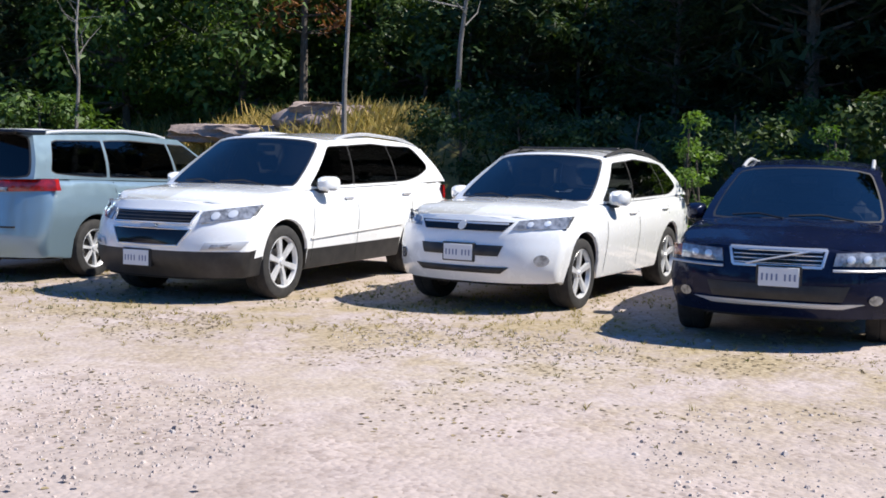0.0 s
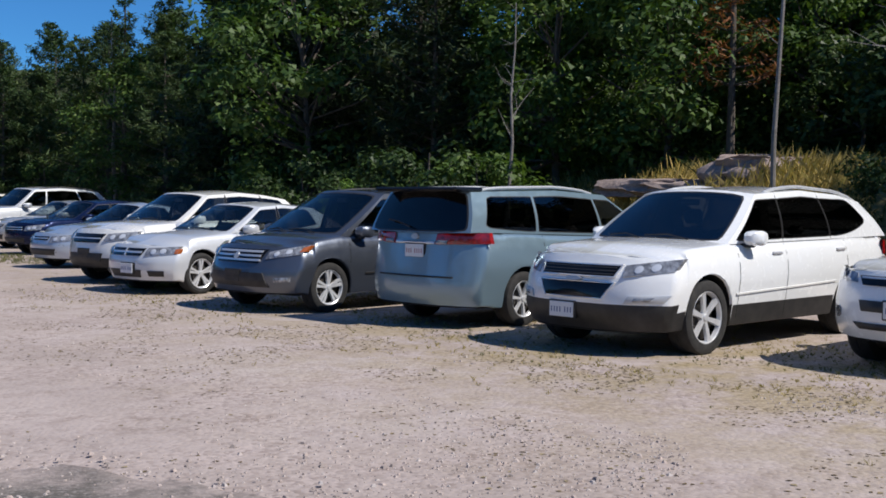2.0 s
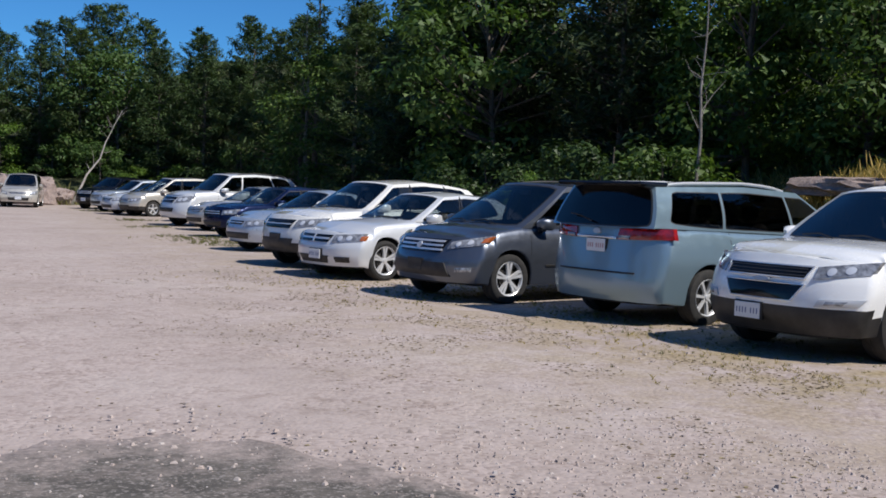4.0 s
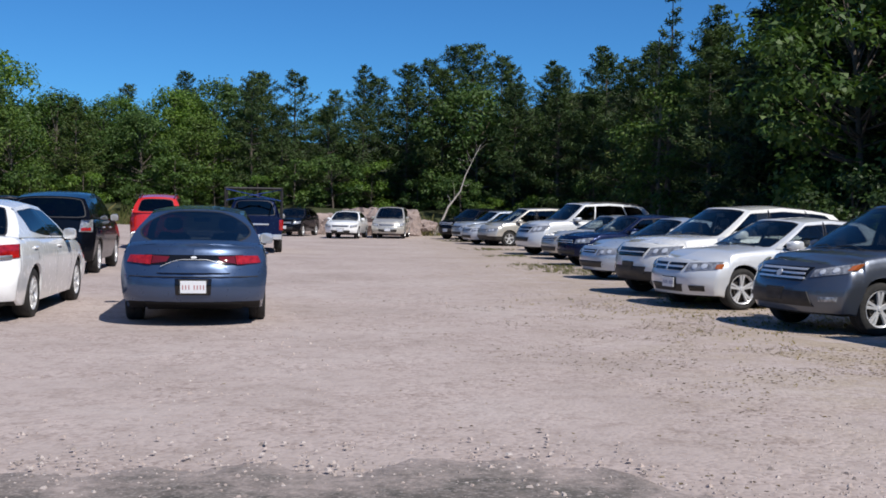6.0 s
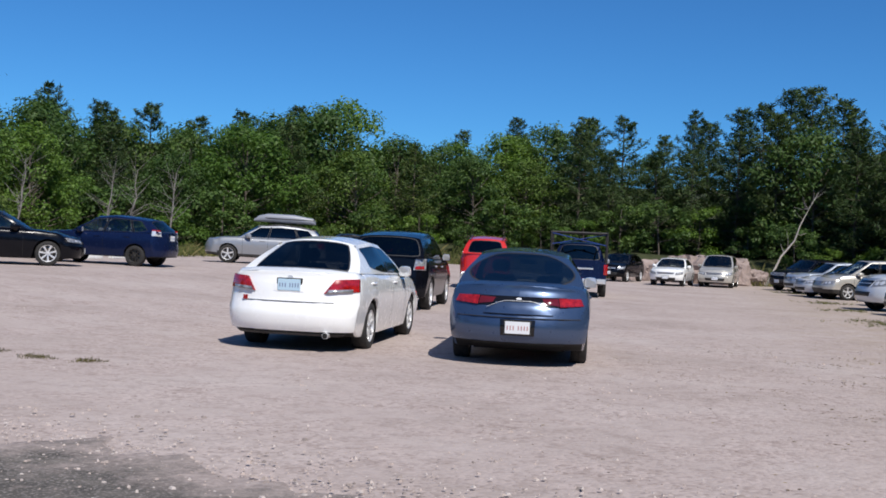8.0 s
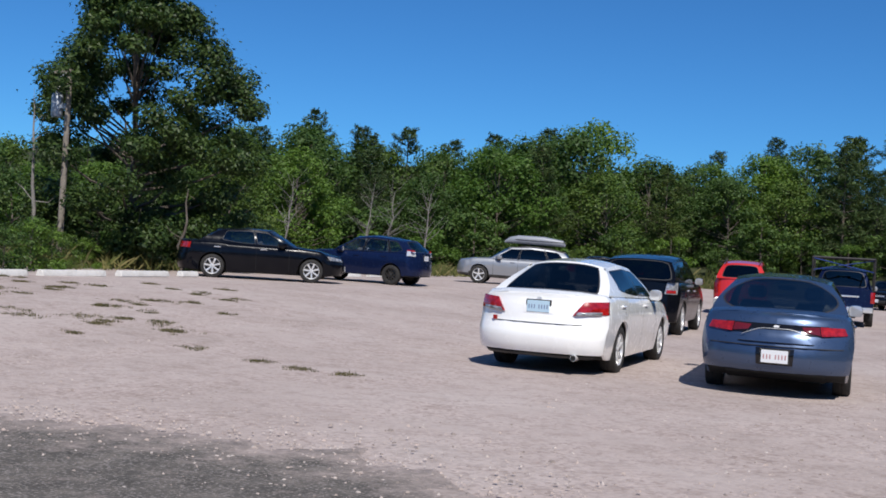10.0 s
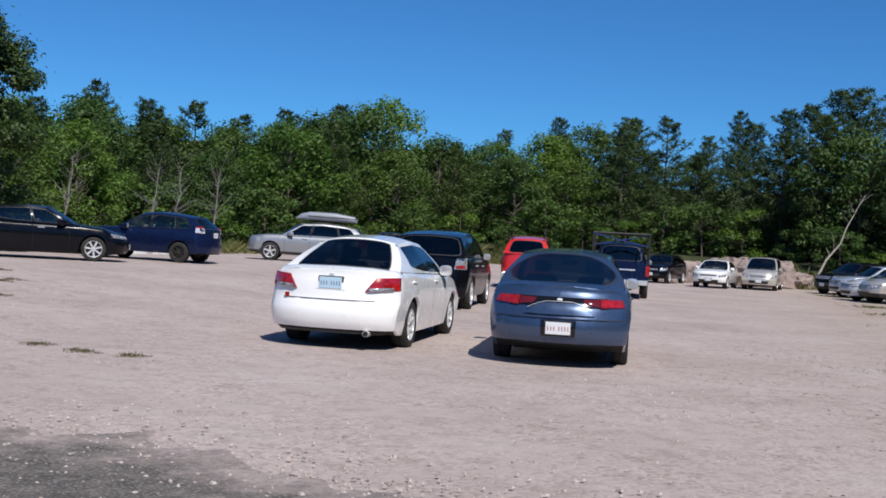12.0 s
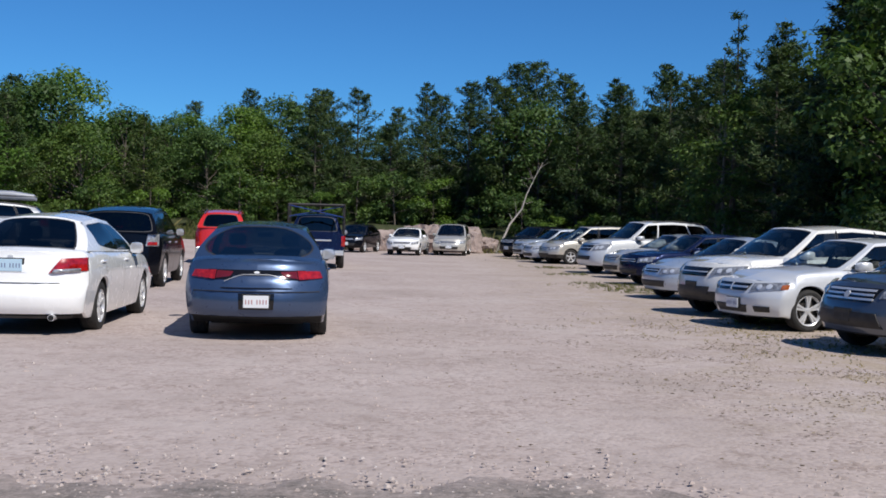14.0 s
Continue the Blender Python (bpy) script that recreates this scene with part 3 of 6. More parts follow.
    # --- fittings on the sides ---
    for s in (1, -1):
        for k, (x, z) in enumerate(c.get("handles", ())):
            y = side(x, z)
            part("door_handle", *block(x - 0.1, x + 0.1, s * y - 0.028, s * y + 0.028, z - 0.016, z + 0.016, 0.014), c.get("handle_mat", paint), car)
            part("handle_recess", *block(x - 0.075, x + 0.075, s * y - 0.005, s * y + 0.005, z - 0.032, z + 0.012, 0.004), c.get("recess_mat", TRIM), car)
        # mirrors
        mx, mz = xc - c.get("mirror_back", 0.32), top(xc) + c.get("mirror_up", 0.06)
        my = hw + 0.02
        vs, fs = [], []
        for i, (dx, q) in enumerate(((0.12, 0.35), (0.08, 0.75), (0.02, 0.95), (-0.05, 1.0), (-0.09, 0.93))):
            for a in np.linspace(0, 2 * math.pi, 12, endpoint=False):
                ca, sa = math.cos(a), math.sin(a)
                vs.append((mx + dx - 0.04 * max(0, ca), s * (my + 0.10 * q * np.sign(ca) * abs(ca) ** 0.6), mz + 0.085 * q * np.sign(sa) * abs(sa) ** 0.6))
        for i in range(4):
            fs += [(i * 12 + k, i * 12 + (k + 1) % 12, (i + 1) * 12 + (k + 1) % 12, (i + 1) * 12 + k)[::s] for k in range(12)]
        fs.append(tuple(range(12))[::-s])
        mir = part("door_mirror", vs, fs, c.get("mirror_mat", paint), car)
        mv = [(v[0] - 0.001, v[1], v[2]) for v in vs[48:]]
        part("mirror_glass", mv, [tuple(range(12))[::s]], CHROME, mir, smooth=0)
        part("mirror_foot", *block(mx - 0.05, mx + 0.05, min(s * (hw - 0.13), s * my), max(s * (hw - 0.13), s * my), mz - 0.10, mz - 0.055, 0.012), TRIM, car)
        # panel gaps
        if fine:
            for x in seams:
                zz = np.linspace(zs + 0.08, top(x) - 0.02, 9)
                zz = [z for z in zz if all((x - xa) ** 2 + (z - R) ** 2 > (Ra + 0.03) ** 2 for xa in (xf, xr))]
                if len(zz) > 1:
                    v = [(x + dx, s * (side(x, z) + 0.0025), z) for z in zz for dx in (-0.004, 0.004)]
                    part("door_gap", v, [(2 * i, 2 * i + 1, 2 * i + 3, 2 * i + 2)[::-s] for i in range(len(zz) - 1)], DARK, car, smooth=0)
        for x0_, x1_, z0_, z1_, th, mat, nm in c.get("mouldings", ()):
            xx = np.linspace(x0_, x1_, 14)
            v = []
            for x in xx:
                zc_ = z0_ + (z1_ - z0_) * (x - x0_) / (x1_ - x0_)
                for dz, o in ((-th / 2, 0.0), (-th * 0.35, 0.012), (th * 0.35, 0.012), (th / 2, 0.0)):
                    v.append((x, s * (side(x, zc_ + dz) + o), zc_ + dz))
            part(nm, v, grid_faces(14, 4, flip=(s > 0) == (x0_ < x1_)), mat, car)
        # roof rails
        if "rails" in c:
            x0_, x1_, mat = c["rails"]
            xx = np.linspace(x0_, x1_, 12)
            lift = [0.0, 0.028, 0.038, 0.04] + [0.04] * 4 + [0.04, 0.038, 0.028, 0.0]
            pts = [(x, s * (yroof(x) - 0.05), zedge(x) + 0.005 + l) for x, l in zip(xx, lift)]
            part("roof_rail", *tube(pts, 0.019, 8), mat, car)
    for x in c.get("crossbars", ()):
        y = yroof(x) - 0.04
        part("crossbar", *block(x - 0.03, x + 0.03, -y, y, zedge(x) + 0.06, zedge(x) + 0.085, 0.01), TRIM, car)
    # wipers
    for y0, y1 in ((0.55, -0.05), (-0.1, -0.6)):
        pts = [on_front(0.5 + y / W * 1.02, s) for y, s in ((y0, 0.02), ((y0 + y1) / 2, 0.09), (y1, 0.06))]
        part("wiper", *tube([(x + 0.015, y, z + 0.02) for x, y, z in pts], 0.009, 5), TRIM, car)
    return car, dict(front=front, rear=rear, side=side, top=top, zedge=zedge, yroof=yroof, on_back=on_back, part=part, patch=patch)


def sorted_quad(s, h0, h1, z0, z1, th):
    q = [(s * h0 - th / 2, z0), (s * h1 - th / 2, z1), (s * h1 + th / 2, z1), (s * h0 + th / 2, z0)]
    return q


def standing(sx, sy, x, y, h, c):
    """The pose of a car that stands with its wheel (sx 1 front, -1 rear; sy 1 left, -1 right) at x, y and is headed to h degrees."""
    x, y = x * 0.955, y * 0.955
    a = radians(h)
    wx = (c["L"] / 2 - c["fo"]) if sx > 0 else (c["L"] / 2 - c["fo"] - c["wb"])
    wy = sy * (c["W"] / 2 - c["tw"] / 2 - 0.02)
    cx, cy = x - (wx * math.cos(a) - wy * math.sin(a)), y - (wx * math.sin(a) + wy * math.cos(a))
    nose, tail = [rise(cx + q * math.cos(a), cy + q * math.sin(a)) for q in (1.3, -1.3)]
    return pose(cx, cy, (nose + tail) / 2 - 0.012) @ pose(0, 0, 0, 0, 0, h) @ pose(0, 0, 0, 0, -math.degrees(math.atan2(nose - tail, 2.6)), 0)
# ---- ground ----
def gravel_material():
    m = material("gravel", (0.4, 0.33, 0.29), 0.95, spec=0.2)
    v = coords(m)
    big = noise_of(m, v, 0.35, 5)
    base = ramp(m, big, [(0.30, (0.36, 0.303, 0.276)), (0.5, (0.424, 0.358, 0.331)), (0.72, (0.464, 0.404, 0.377))])
    mid = ramp(m, noise_of(m, v, 3.5, 6, 0.7), [(0.32, (0.82, 0.80, 0.785)), (0.5, (1.0, 1.0, 1.0)), (0.75, (1.06, 1.06, 1.055))])
    col = mixed(m, 1.0, base, mid, "MULTIPLY")
    vo = node(m, "ShaderNodeTexVoronoi", Scale=26.0)
    wire(m, v, vo.inputs["Vector"])
    stones = ramp(m, vo.outputs["Color"], [(0.1, (0.62, 0.58, 0.56)), (0.45, (0.98, 0.96, 0.95)), (0.8, (1.14, 1.12, 1.12))])
    # packed sand in places, gravelly in others
    gritty = ramp(m, noise_of(m, v, 0.9, 5, 0.7), [(0.40, (0.15, 0.15, 0.15)), (0.62, (0.8, 0.8, 0.8))])
    col = mixed(m, gritty, col, mixed(m, 1.0, col, stones, "MULTIPLY"))
    specks = ramp(m, noise_of(m, v, 24, 5, 0.7), [(0.58, (1, 1, 1)), (0.72, (0.58, 0.53, 0.49))])
    where = ramp(m, noise_of(m, v, 0.8, 3), [(0.42, (0, 0, 0)), (0.62, (1, 1, 1))])
    col = mixed(m, where, col, mixed(m, 1.0, col, specks, "MULTIPLY"))
    weedy = node(m, "ShaderNodeAttribute")
    weedy.attribute_name = "weedy"
    patch = mixed(m, 1.0, ramp(m, noise_of(m, v, 1.1, 6, 0.75), [(0.40, (0, 0, 0)), (0.58, (1, 1, 1))]), weedy.outputs["Color"], "MULTIPLY")
    turf = ramp(m, noise_of(m, v, 16, 4, 0.7), [(0.3, (0.13, 0.10, 0.05)), (0.48, (0.30, 0.235, 0.13)), (0.72, (0.45, 0.37, 0.24))])
    col = mixed(m, patch, col, turf)
    paint_bsdf(m, col)
    h = mixed(m, 0.5, ramp(m, vo.outputs["Distance"], [(0.0, (1, 1, 1)), (0.7, (0, 0, 0))]), ramp(m, noise_of(m, v, 9, 6, 0.7), [(0.2, (0, 0, 0)), (0.8, (1, 1, 1))]))
    bump(m, h, 0.4, 0.022)
    return m


def mottled(name, stops, scale, rough=0.9, relief=0.02, fine=30):
    m = material(name, stops[0][1], rough, spec=0.25)
    v = coords(m)
    a, b = noise_of(m, v, scale, 6, 0.65), noise_of(m, v, fine, 3)
    paint_bsdf(m, mixed(m, 0.35, ramp(m, a, stops), ramp(m, b, stops)))
    bump(m, a, 0.8, relief)
    return m


def asphalt_material():
    """Worn asphalt with gravel grit drifted over it towards its edge."""
    m = material("worn_asphalt", (0.12, 0.12, 0.11), 0.92, spec=0.2)
    v = coords(m)
    tar = ramp(m, noise_of(m, v, 3.2, 6, 0.7), [(0.3, (0.06, 0.056, 0.05)), (0.5, (0.105, 0.096, 0.086)), (0.7, (0.19, 0.168, 0.148))])
    chips = ramp(m, noise_of(m, v, 42, 2), [(0.52, (0, 0, 0)), (0.66, (0.8, 0.8, 0.8))])
    tar = mixed(m, chips, tar, (0.30, 0.27, 0.25))
    grit = node(m, "ShaderNodeAttribute")
    grit.attribute_name = "grit"
    drift = node(m, "ShaderNodeMath")
    drift.operation = "ADD"
    wire(m, noise_of(m, v, 2.4, 7, 0.75), drift.inputs[0])
    wire(m, grit.outputs["Fac"], drift.inputs[1])
    mask = ramp(m, drift.outputs[0], [(0.56, (0, 0, 0)), (0.86, (1, 1, 1))])
    sand = ramp(m, noise_of(m, v, 20, 4), [(0.3, (0.27, 0.225, 0.205)), (0.6, (0.40, 0.335, 0.305)), (0.8, (0.46, 0.395, 0.365))])
    paint_bsdf(m, mixed(m, mask, tar, sand))
    bump(m, noise_of(m, v, 30, 5), 0.7, 0.015)
    return m


GRAVEL = gravel_material()
ASPHALT = asphalt_material()
FOREST_FLOOR = mottled("forest_floor", [(0.3, (0.025, 0.03, 0.014)), (0.55, (0.05, 0.06, 0.025)), (0.8, (0.10, 0.09, 0.045))], 1.6, 0.95, 0.05, 14)
GRASSY = mottled("dry_grass_bank", [(0.3, (0.09, 0.10, 0.03)), (0.55, (0.24, 0.20, 0.08)), (0.8, (0.34, 0.27, 0.13))], 2.2, 0.95, 0.05, 20)
GRANITE = mottled("pink_granite", [(0.3, (0.10, 0.085, 0.08)), (0.5, (0.30, 0.235, 0.21)), (0.72, (0.44, 0.36, 0.325))], 2.6, 0.85, 0.08, 18)
CONCRETE = mottled("white_concrete", [(0.3, (0.52, 0.51, 0.48)), (0.55, (0.72, 0.71, 0.68)), (0.8, (0.80, 0.79, 0.76))], 5, 0.85, 0.006, 40)

gx = np.unique(np.concatenate([np.linspace(-600, -60, 10), np.linspace(-60, -20, 21), np.linspace(-20, 12, 33), np.linspace(12, 48, 61), np.linspace(48, 600, 10)]))
gy = np.unique(np.concatenate([np.linspace(-600, -40, 8), np.linspace(-40, 0, 21), np.linspace(0, 90, 91), np.linspace(90, 600, 10)]))


# the edge of the wood round the lot: distance from the middle by direction
EDGE_AZ = (-80, -60, -50, -40, -30, -25, -20, -15, -11, -6, -3, 0, 10, 20, 25, 30, 35, 40, 47, 60)
EDGE_D = (20, 22, 28, 28.5, 30, 34, 41, 53, 68, 73, 74, 77, 76, 70, 65, 62, 58, 54, 56, 60)


def lumps(x, y):
    """Uneven ground: rough under the trees, with an added slope behind them that blocks sky gaps."""
    az, d = math.degrees(math.atan2(-x, y)), math.hypot(x, y)
    e = float(np.interp(az, EDGE_AZ, EDGE_D))
    slope = 4.2 * smoothstep(e + 14, e + 22, d) * smoothstep(-110, -85, az) * (1 - smoothstep(60, 85, az))
    return slope + bumps(x, y)


def bumps(x, y):
    wild = max(smoothstep(14, 17, x), smoothstep(68, 73, y), smoothstep(23, 30, -x))
    return wild * 0.22 * noise.noise(Vector((x * 0.6, y * 0.6, 3.0))) + 0.02 * noise.noise(Vector((x * 0.25, y * 0.25, 0)))


gv = [(x, y, rise(x, y) + lumps(x, y)) for y in gy for x in gx]
gf = grid_faces(len(gy), len(gx))


def zone(f):
    x = sum(gv[k][0] for k in f) / 4
    y = sum(gv[k][1] for k in f) / 4
    wob = 1.5 * noise.noise(Vector((x * 0.5, y * 0.5, 7)))
    if 13.2 < x + wob * 0.4 < 21 and 10 < y < 24:
        return 2
    if x + wob > 13.6 or y + wob > 68 or -x + wob > 27 + 0.12 * y:
        return 1
    return 0


ground = part("ground", gv, gf, GRAVEL, smooth=180)
ground.data.materials.append(FOREST_FLOOR)
ground.data.materials.append(GRASSY)
for poly, f in zip(ground.data.polygons, gf):
    poly.material_index = zone(f)
wa = ground.data.attributes.new("weedy", "FLOAT", "POINT")
for i, (x, y, z) in enumerate(gv):
    off = x - float(np.interp(y, (0, 4, 9, 20, 34, 62), (9.6, 8.3, 7.4, 5.6, 5.4, 4.2)))
    wa.data[i].value = (0.95 - 0.5 * smoothstep(9, 15, y)) * math.exp(-(off / (3.3 if off < 0 else 3.0)) ** 2) if -2 < y < 66 else 0.0
tagged(ground, "pinkish gravel lot with a wooded bank", "ground", "", "structure")

# worn asphalt lane that runs past the edge of the lot, with a ragged edge
av, af = [], []
ax = np.linspace(-30, 12, 500)
for x in ax:
    edge = 6.2 + 0.55 * noise.noise(Vector((x * 0.7, 1, 0))) + 0.35 * noise.noise(Vector((x * 2.3, 5, 0))) + 0.16 * noise.noise(Vector((x * 6, 9, 0))) + 0.08 * noise.noise(Vector((x * 17, 2, 0)))
    edge += 0.7 * math.exp(-((x + 4.6) / 1.6) ** 2) - 5.4 * smoothstep(1.2, 4.2, x)
    for y in (-14, -5, edge - 2.4, edge - 1.6, edge - 1.1, edge - 0.7, edge - 0.4, edge - 0.12, edge):
        av.append((x, y, rise(x, y) + 0.02 * noise.noise(Vector((x * 0.25, y * 0.25, 0))) + (0.022 if y < edge - 0.1 else 0.012 if y < edge else -0.02)))
af = grid_faces(len(ax), 9, flip=True)
road = part("road", av, af, ASPHALT, smooth=180)
ga = road.data.attributes.new("grit", "FLOAT", "POINT")
for i in range(len(av)):
    ga.data[i].value = (0, 0, 0, 0.0, 0.05, 0.12, 0.21, 0.34, 0.5)[i % 9]
tagged(road, "worn grey asphalt lane with a crumbled edge", "road", "", "structure")

# ---- scattered stuff on the ground ----
rng = np.random.default_rng(5)


def scatter(name, mat, count, spot, shape, label):
    """Many small pieces as one mesh. spot() gives x, y, size; shape is unit verts and faces."""
    uv, uf = np.array(shape[0], float), shape[1]
    vs, fs = [], []
    for k in range(count):
        x, y, s = spot()
        a = rng.uniform(0, 2 * math.pi)
        sq = rng.uniform(0.6, 1.3, 3) * s
        ca, sa = math.cos(a), math.sin(a)
        p = uv * sq
        q = np.column_stack((p[:, 0] * ca - p[:, 1] * sa + x, p[:, 0] * sa + p[:, 1] * ca + y, p[:, 2] + rise(x, y) + lumps(x, y)))
        base = len(vs)
        vs += q.tolist()
        fs += [tuple(i + base for i in f) for f in uf]
    return tagged(part(name, vs, fs, mat, smooth=0), label, name.replace("_", " "), "", "stuff")


PEBBLE = ([(-0.5, -0.4, 0), (0.5, -0.35, 0), (0.4, 0.45, 0), (-0.45, 0.4, 0), (-0.25, -0.2, 0.42), (0.3, -0.2, 0.36), (0.2, 0.25, 0.45), (-0.25, 0.2, 0.3)],
          [(0, 1, 5, 4), (1, 2, 6, 5), (2, 3, 7, 6), (3, 0, 4, 7), (4, 5, 6, 7)])


def island_material(name, stops, rough=0.9, translucent=0.0, seed_scale=0.25, vary=True):
    """Colour varies from piece to piece and slowly through space."""
    m = material(name, stops[0][1], rough, spec=0.3)
    g = node(m, "ShaderNodeNewGeometry")
    col = ramp(m, g.outputs["Random Per Island"], stops)
    ob = node(m, "ShaderNodeObjectInfo")
    tone = ramp(m, ob.outputs["Random"], [(0.0, (0.72, 0.78, 0.70)), (0.5, (1.0, 1.0, 1.0)), (1.0, (1.25, 1.15, 0.85))])
    col = mixed(m, 1.0 if vary else 0.0, col, tone, "MULTIPLY")
    col = mixed(m, 0.6 if vary else 0.0, col, ramp(m, noise_of(m, g.outputs["Position"], seed_scale, 3), [(0.3, (0.7, 0.74, 0.66)), (0.5, (1, 1, 1)), (0.72, (1.3, 1.2, 0.85))]), "MULTIPLY")
    paint_bsdf(m, col)
    if translucent:
        nt = m.node_tree
        tr, mix = node(m, "ShaderNodeBsdfTranslucent"), node(m, "ShaderNodeMixShader")
        mix.inputs[0].default_value = translucent
        wire(m, mixed(m, 1.0, col, (1.25, 1.35, 0.6), "MULTIPLY"), tr.inputs[0])
        wire(m, nt.nodes["Principled BSDF"].outputs[0], mix.inputs[1])
        wire(m, tr.outputs[0], mix.inputs[2])
        wire(m, mix.outputs[0], nt.nodes["Material Output"].inputs[0])
    return m


STONES = island_material("loose_stones", [(0.0, (0.22, 0.19, 0.175)), (0.3, (0.38, 0.32, 0.29)), (0.6, (0.46, 0.38, 0.34)), (0.9, (0.48, 0.43, 0.40))], vary=False)
LITTER = island_material("dry_leaf_litter", [(0.0, (0.07, 0.052, 0.032)), (0.5, (0.19, 0.14, 0.08)), (0.9, (0.34, 0.27, 0.16))])


def patchy(spot, scale, cut):
    def pick():
        while True:
            x, y, s = spot()
            if noise.noise(Vector((x * scale, y * scale, 11))) > cut:
                return x, y, s
    return pick


def near_lot():
    if rng.random() < 0.4:      # a coarse stretch before the row
        return 4.9 + rng.normal(0, 1.6), 4.6 + rng.normal(0, 1.5), rng.choice((0.010, 0.015, 0.021, 0.032), p=(0.42, 0.36, 0.18, 0.04))
    r = 4.6 + 22 * rng.random() ** 1.6
    a = radians(rng.uniform(-78, 52))
    return -math.sin(a) * r, math.cos(a) * r, rng.choice((0.012, 0.018, 0.027, 0.042), p=(0.47, 0.36, 0.15, 0.02))


def near_row():
    t = rng.random()
    return 9.0 - 4.6 * t + rng.normal(0, 1.3), 4.0 + 16 * t + rng.normal(0, 1.2), rng.uniform(0.02, 0.05)


scatter("gravel_stones", STONES, 7000, patchy(near_lot, 0.45, 0.06), PEBBLE, "loose pink and grey stones lying on the lot")


def lane_edge():
    x = rng.uniform(-16, 3.4)
    return x, 6.3 + 0.6 * math.exp(-((x + 4.6) / 1.6) ** 2) - 5.4 * smoothstep(1.2, 4.2, x) + (rng.normal(-0.15, 0.5) if rng.random() < 0.55 else -rng.exponential(1.1)), rng.choice((0.012, 0.018, 0.026, 0.036), p=(0.4, 0.33, 0.2, 0.07))


spill = scatter("spilled_gravel", STONES, 5000, lane_edge, PEBBLE, "loose gravel spilled over the crumbled asphalt edge")
spill.location.z = 0.018
LEAF_BIT = ([(-0.5, -0.2, 0.05), (0.1, -0.35, 0.12), (0.55, 0.1, 0.04), (0.0, 0.4, 0.16)], [(0, 1, 2, 3)])
def litter_spot():
    x, y, s = near_row()
    return x - abs(rng.normal(0, 2.1)), y - abs(rng.normal(0, 1.7)), s * 0.85


scatter("leaf_litter", LITTER, 7500, patchy(litter_spot, 0.9, 0.02), LEAF_BIT, "dry leaves and bits strewn over the gravel")

GREEN_GRASS = island_material("weed_green", [(0.0, (0.07, 0.09, 0.025)), (0.5, (0.13, 0.14, 0.045)), (0.9, (0.26, 0.22, 0.10))], 0.8, 0.25)
DRY_GRASS = island_material("dry_grass", [(0.0, (0.20, 0.17, 0.055)), (0.5, (0.42, 0.32, 0.12)), (0.9, (0.55, 0.43, 0.20))], 0.8, 0.25)


WEED_MAT = island_material("low_weed_mat", [(0.0, (0.045, 0.045, 0.022)), (0.5, (0.095, 0.09, 0.042)), (0.9, (0.22, 0.175, 0.095))], 0.85, 0.12)


def tuft_shape(n, seed, spread=1.0, slim=1.0):
    r = np.random.default_rng(seed)
    vs, fs = [], []
    for k in range(n):
        x, y = r.normal(0, 0.35 * spread, 2)
        a, w, h = r.uniform(0, 6.28), slim * r.uniform(0.04, 0.09), r.uniform(0.45, 1.1)
        lx, ly = r.normal(0, 0.4, 2)
        dx, dy = w * math.cos(a), w * math.sin(a)
        b = len(vs)
        vs += [(x - dx, y - dy, -0.03), (x + dx, y + dy, -0.03), (x + lx * 0.5 + dx * 0.6, y + ly * 0.5 + dy * 0.6, h * 0.65), (x + lx, y + ly, h)]
        fs.append((b, b + 1, b + 2, b + 3))
    return vs, fs


def weeds():
    t = rng.random()
    return 9.3 - 3.4 * t + rng.normal(0, 1.35), 3.4 + 15 * t + rng.normal(0, 1.4), rng.uniform(0.014, 0.042)


scatter("weeds", GREEN_GRASS, 1300, patchy(weeds, 0.5, -0.02), tuft_shape(9, 1), "low green weeds growing through the gravel by the cars")
scatter("dry_weeds", DRY_GRASS, 3200, patchy(weeds, 0.6, -0.05), tuft_shape(8, 2), "low dry weeds growing through the gravel by the cars")


def far_weeds():
    t = rng.random()
    t = t * t
    return 5.3 - 1.1 * t + rng.normal(0, 0.7), 18.5 + 42 * t, rng.uniform(0.04, 0.09)


scatter("row_weeds", GREEN_GRASS, 1100, patchy(far_weeds, 0.35, 0.12), tuft_shape(9, 3), "weeds in front of the parked row")


def bank_spot():
    """A spot on the sunlit stretch of the bank about the rocks."""
    while True:
        a, d = radians(rng.uniform(33, 52.5)), rng.uniform(18.5, 26)
        if rng.random() < 0.25 + 0.75 * smoothstep(-0.2, 0.1, noise.noise(Vector((d * 0.5, a * 9, 4)))):
            return math.sin(a) * d, math.cos(a) * d, rng.uniform(0.22, 0.5)


scatter("bank_grass", DRY_GRASS, 2900, bank_spot, tuft_shape(16, 4, 1.7, 0.35), "tall dry golden grass on the bank")
scatter("bank_weeds", GREEN_GRASS, 1000, lambda: (rng.uniform(13.2, 19.5), rng.uniform(11, 62), rng.uniform(0.25, 0.5)), tuft_shape(14, 5, 1.4, 0.4), "tall green weeds on the bank")


mats = []
for k in range(40):       # small clumps, thinner towards the middle of the lot
    a, d = radians(rng.uniform(36, 49)), rng.uniform(14.5, 25.5)
    mats.append((-math.sin(a) * d, math.cos(a) * d, rng.uniform(0.05, 0.19)))
for k in range(3):
    mats.append((-7.9 + 0.6 * k + rng.normal(0, 0.12), 11.2 + rng.normal(0, 0.12), rng.uniform(0.04, 0.10)))


def left_weeds():
    x, y, s = mats[int(rng.integers(0, len(mats)))]
    return x + rng.normal(0, s), y + rng.normal(0, s * 0.9), rng.uniform(0.022, 0.045)


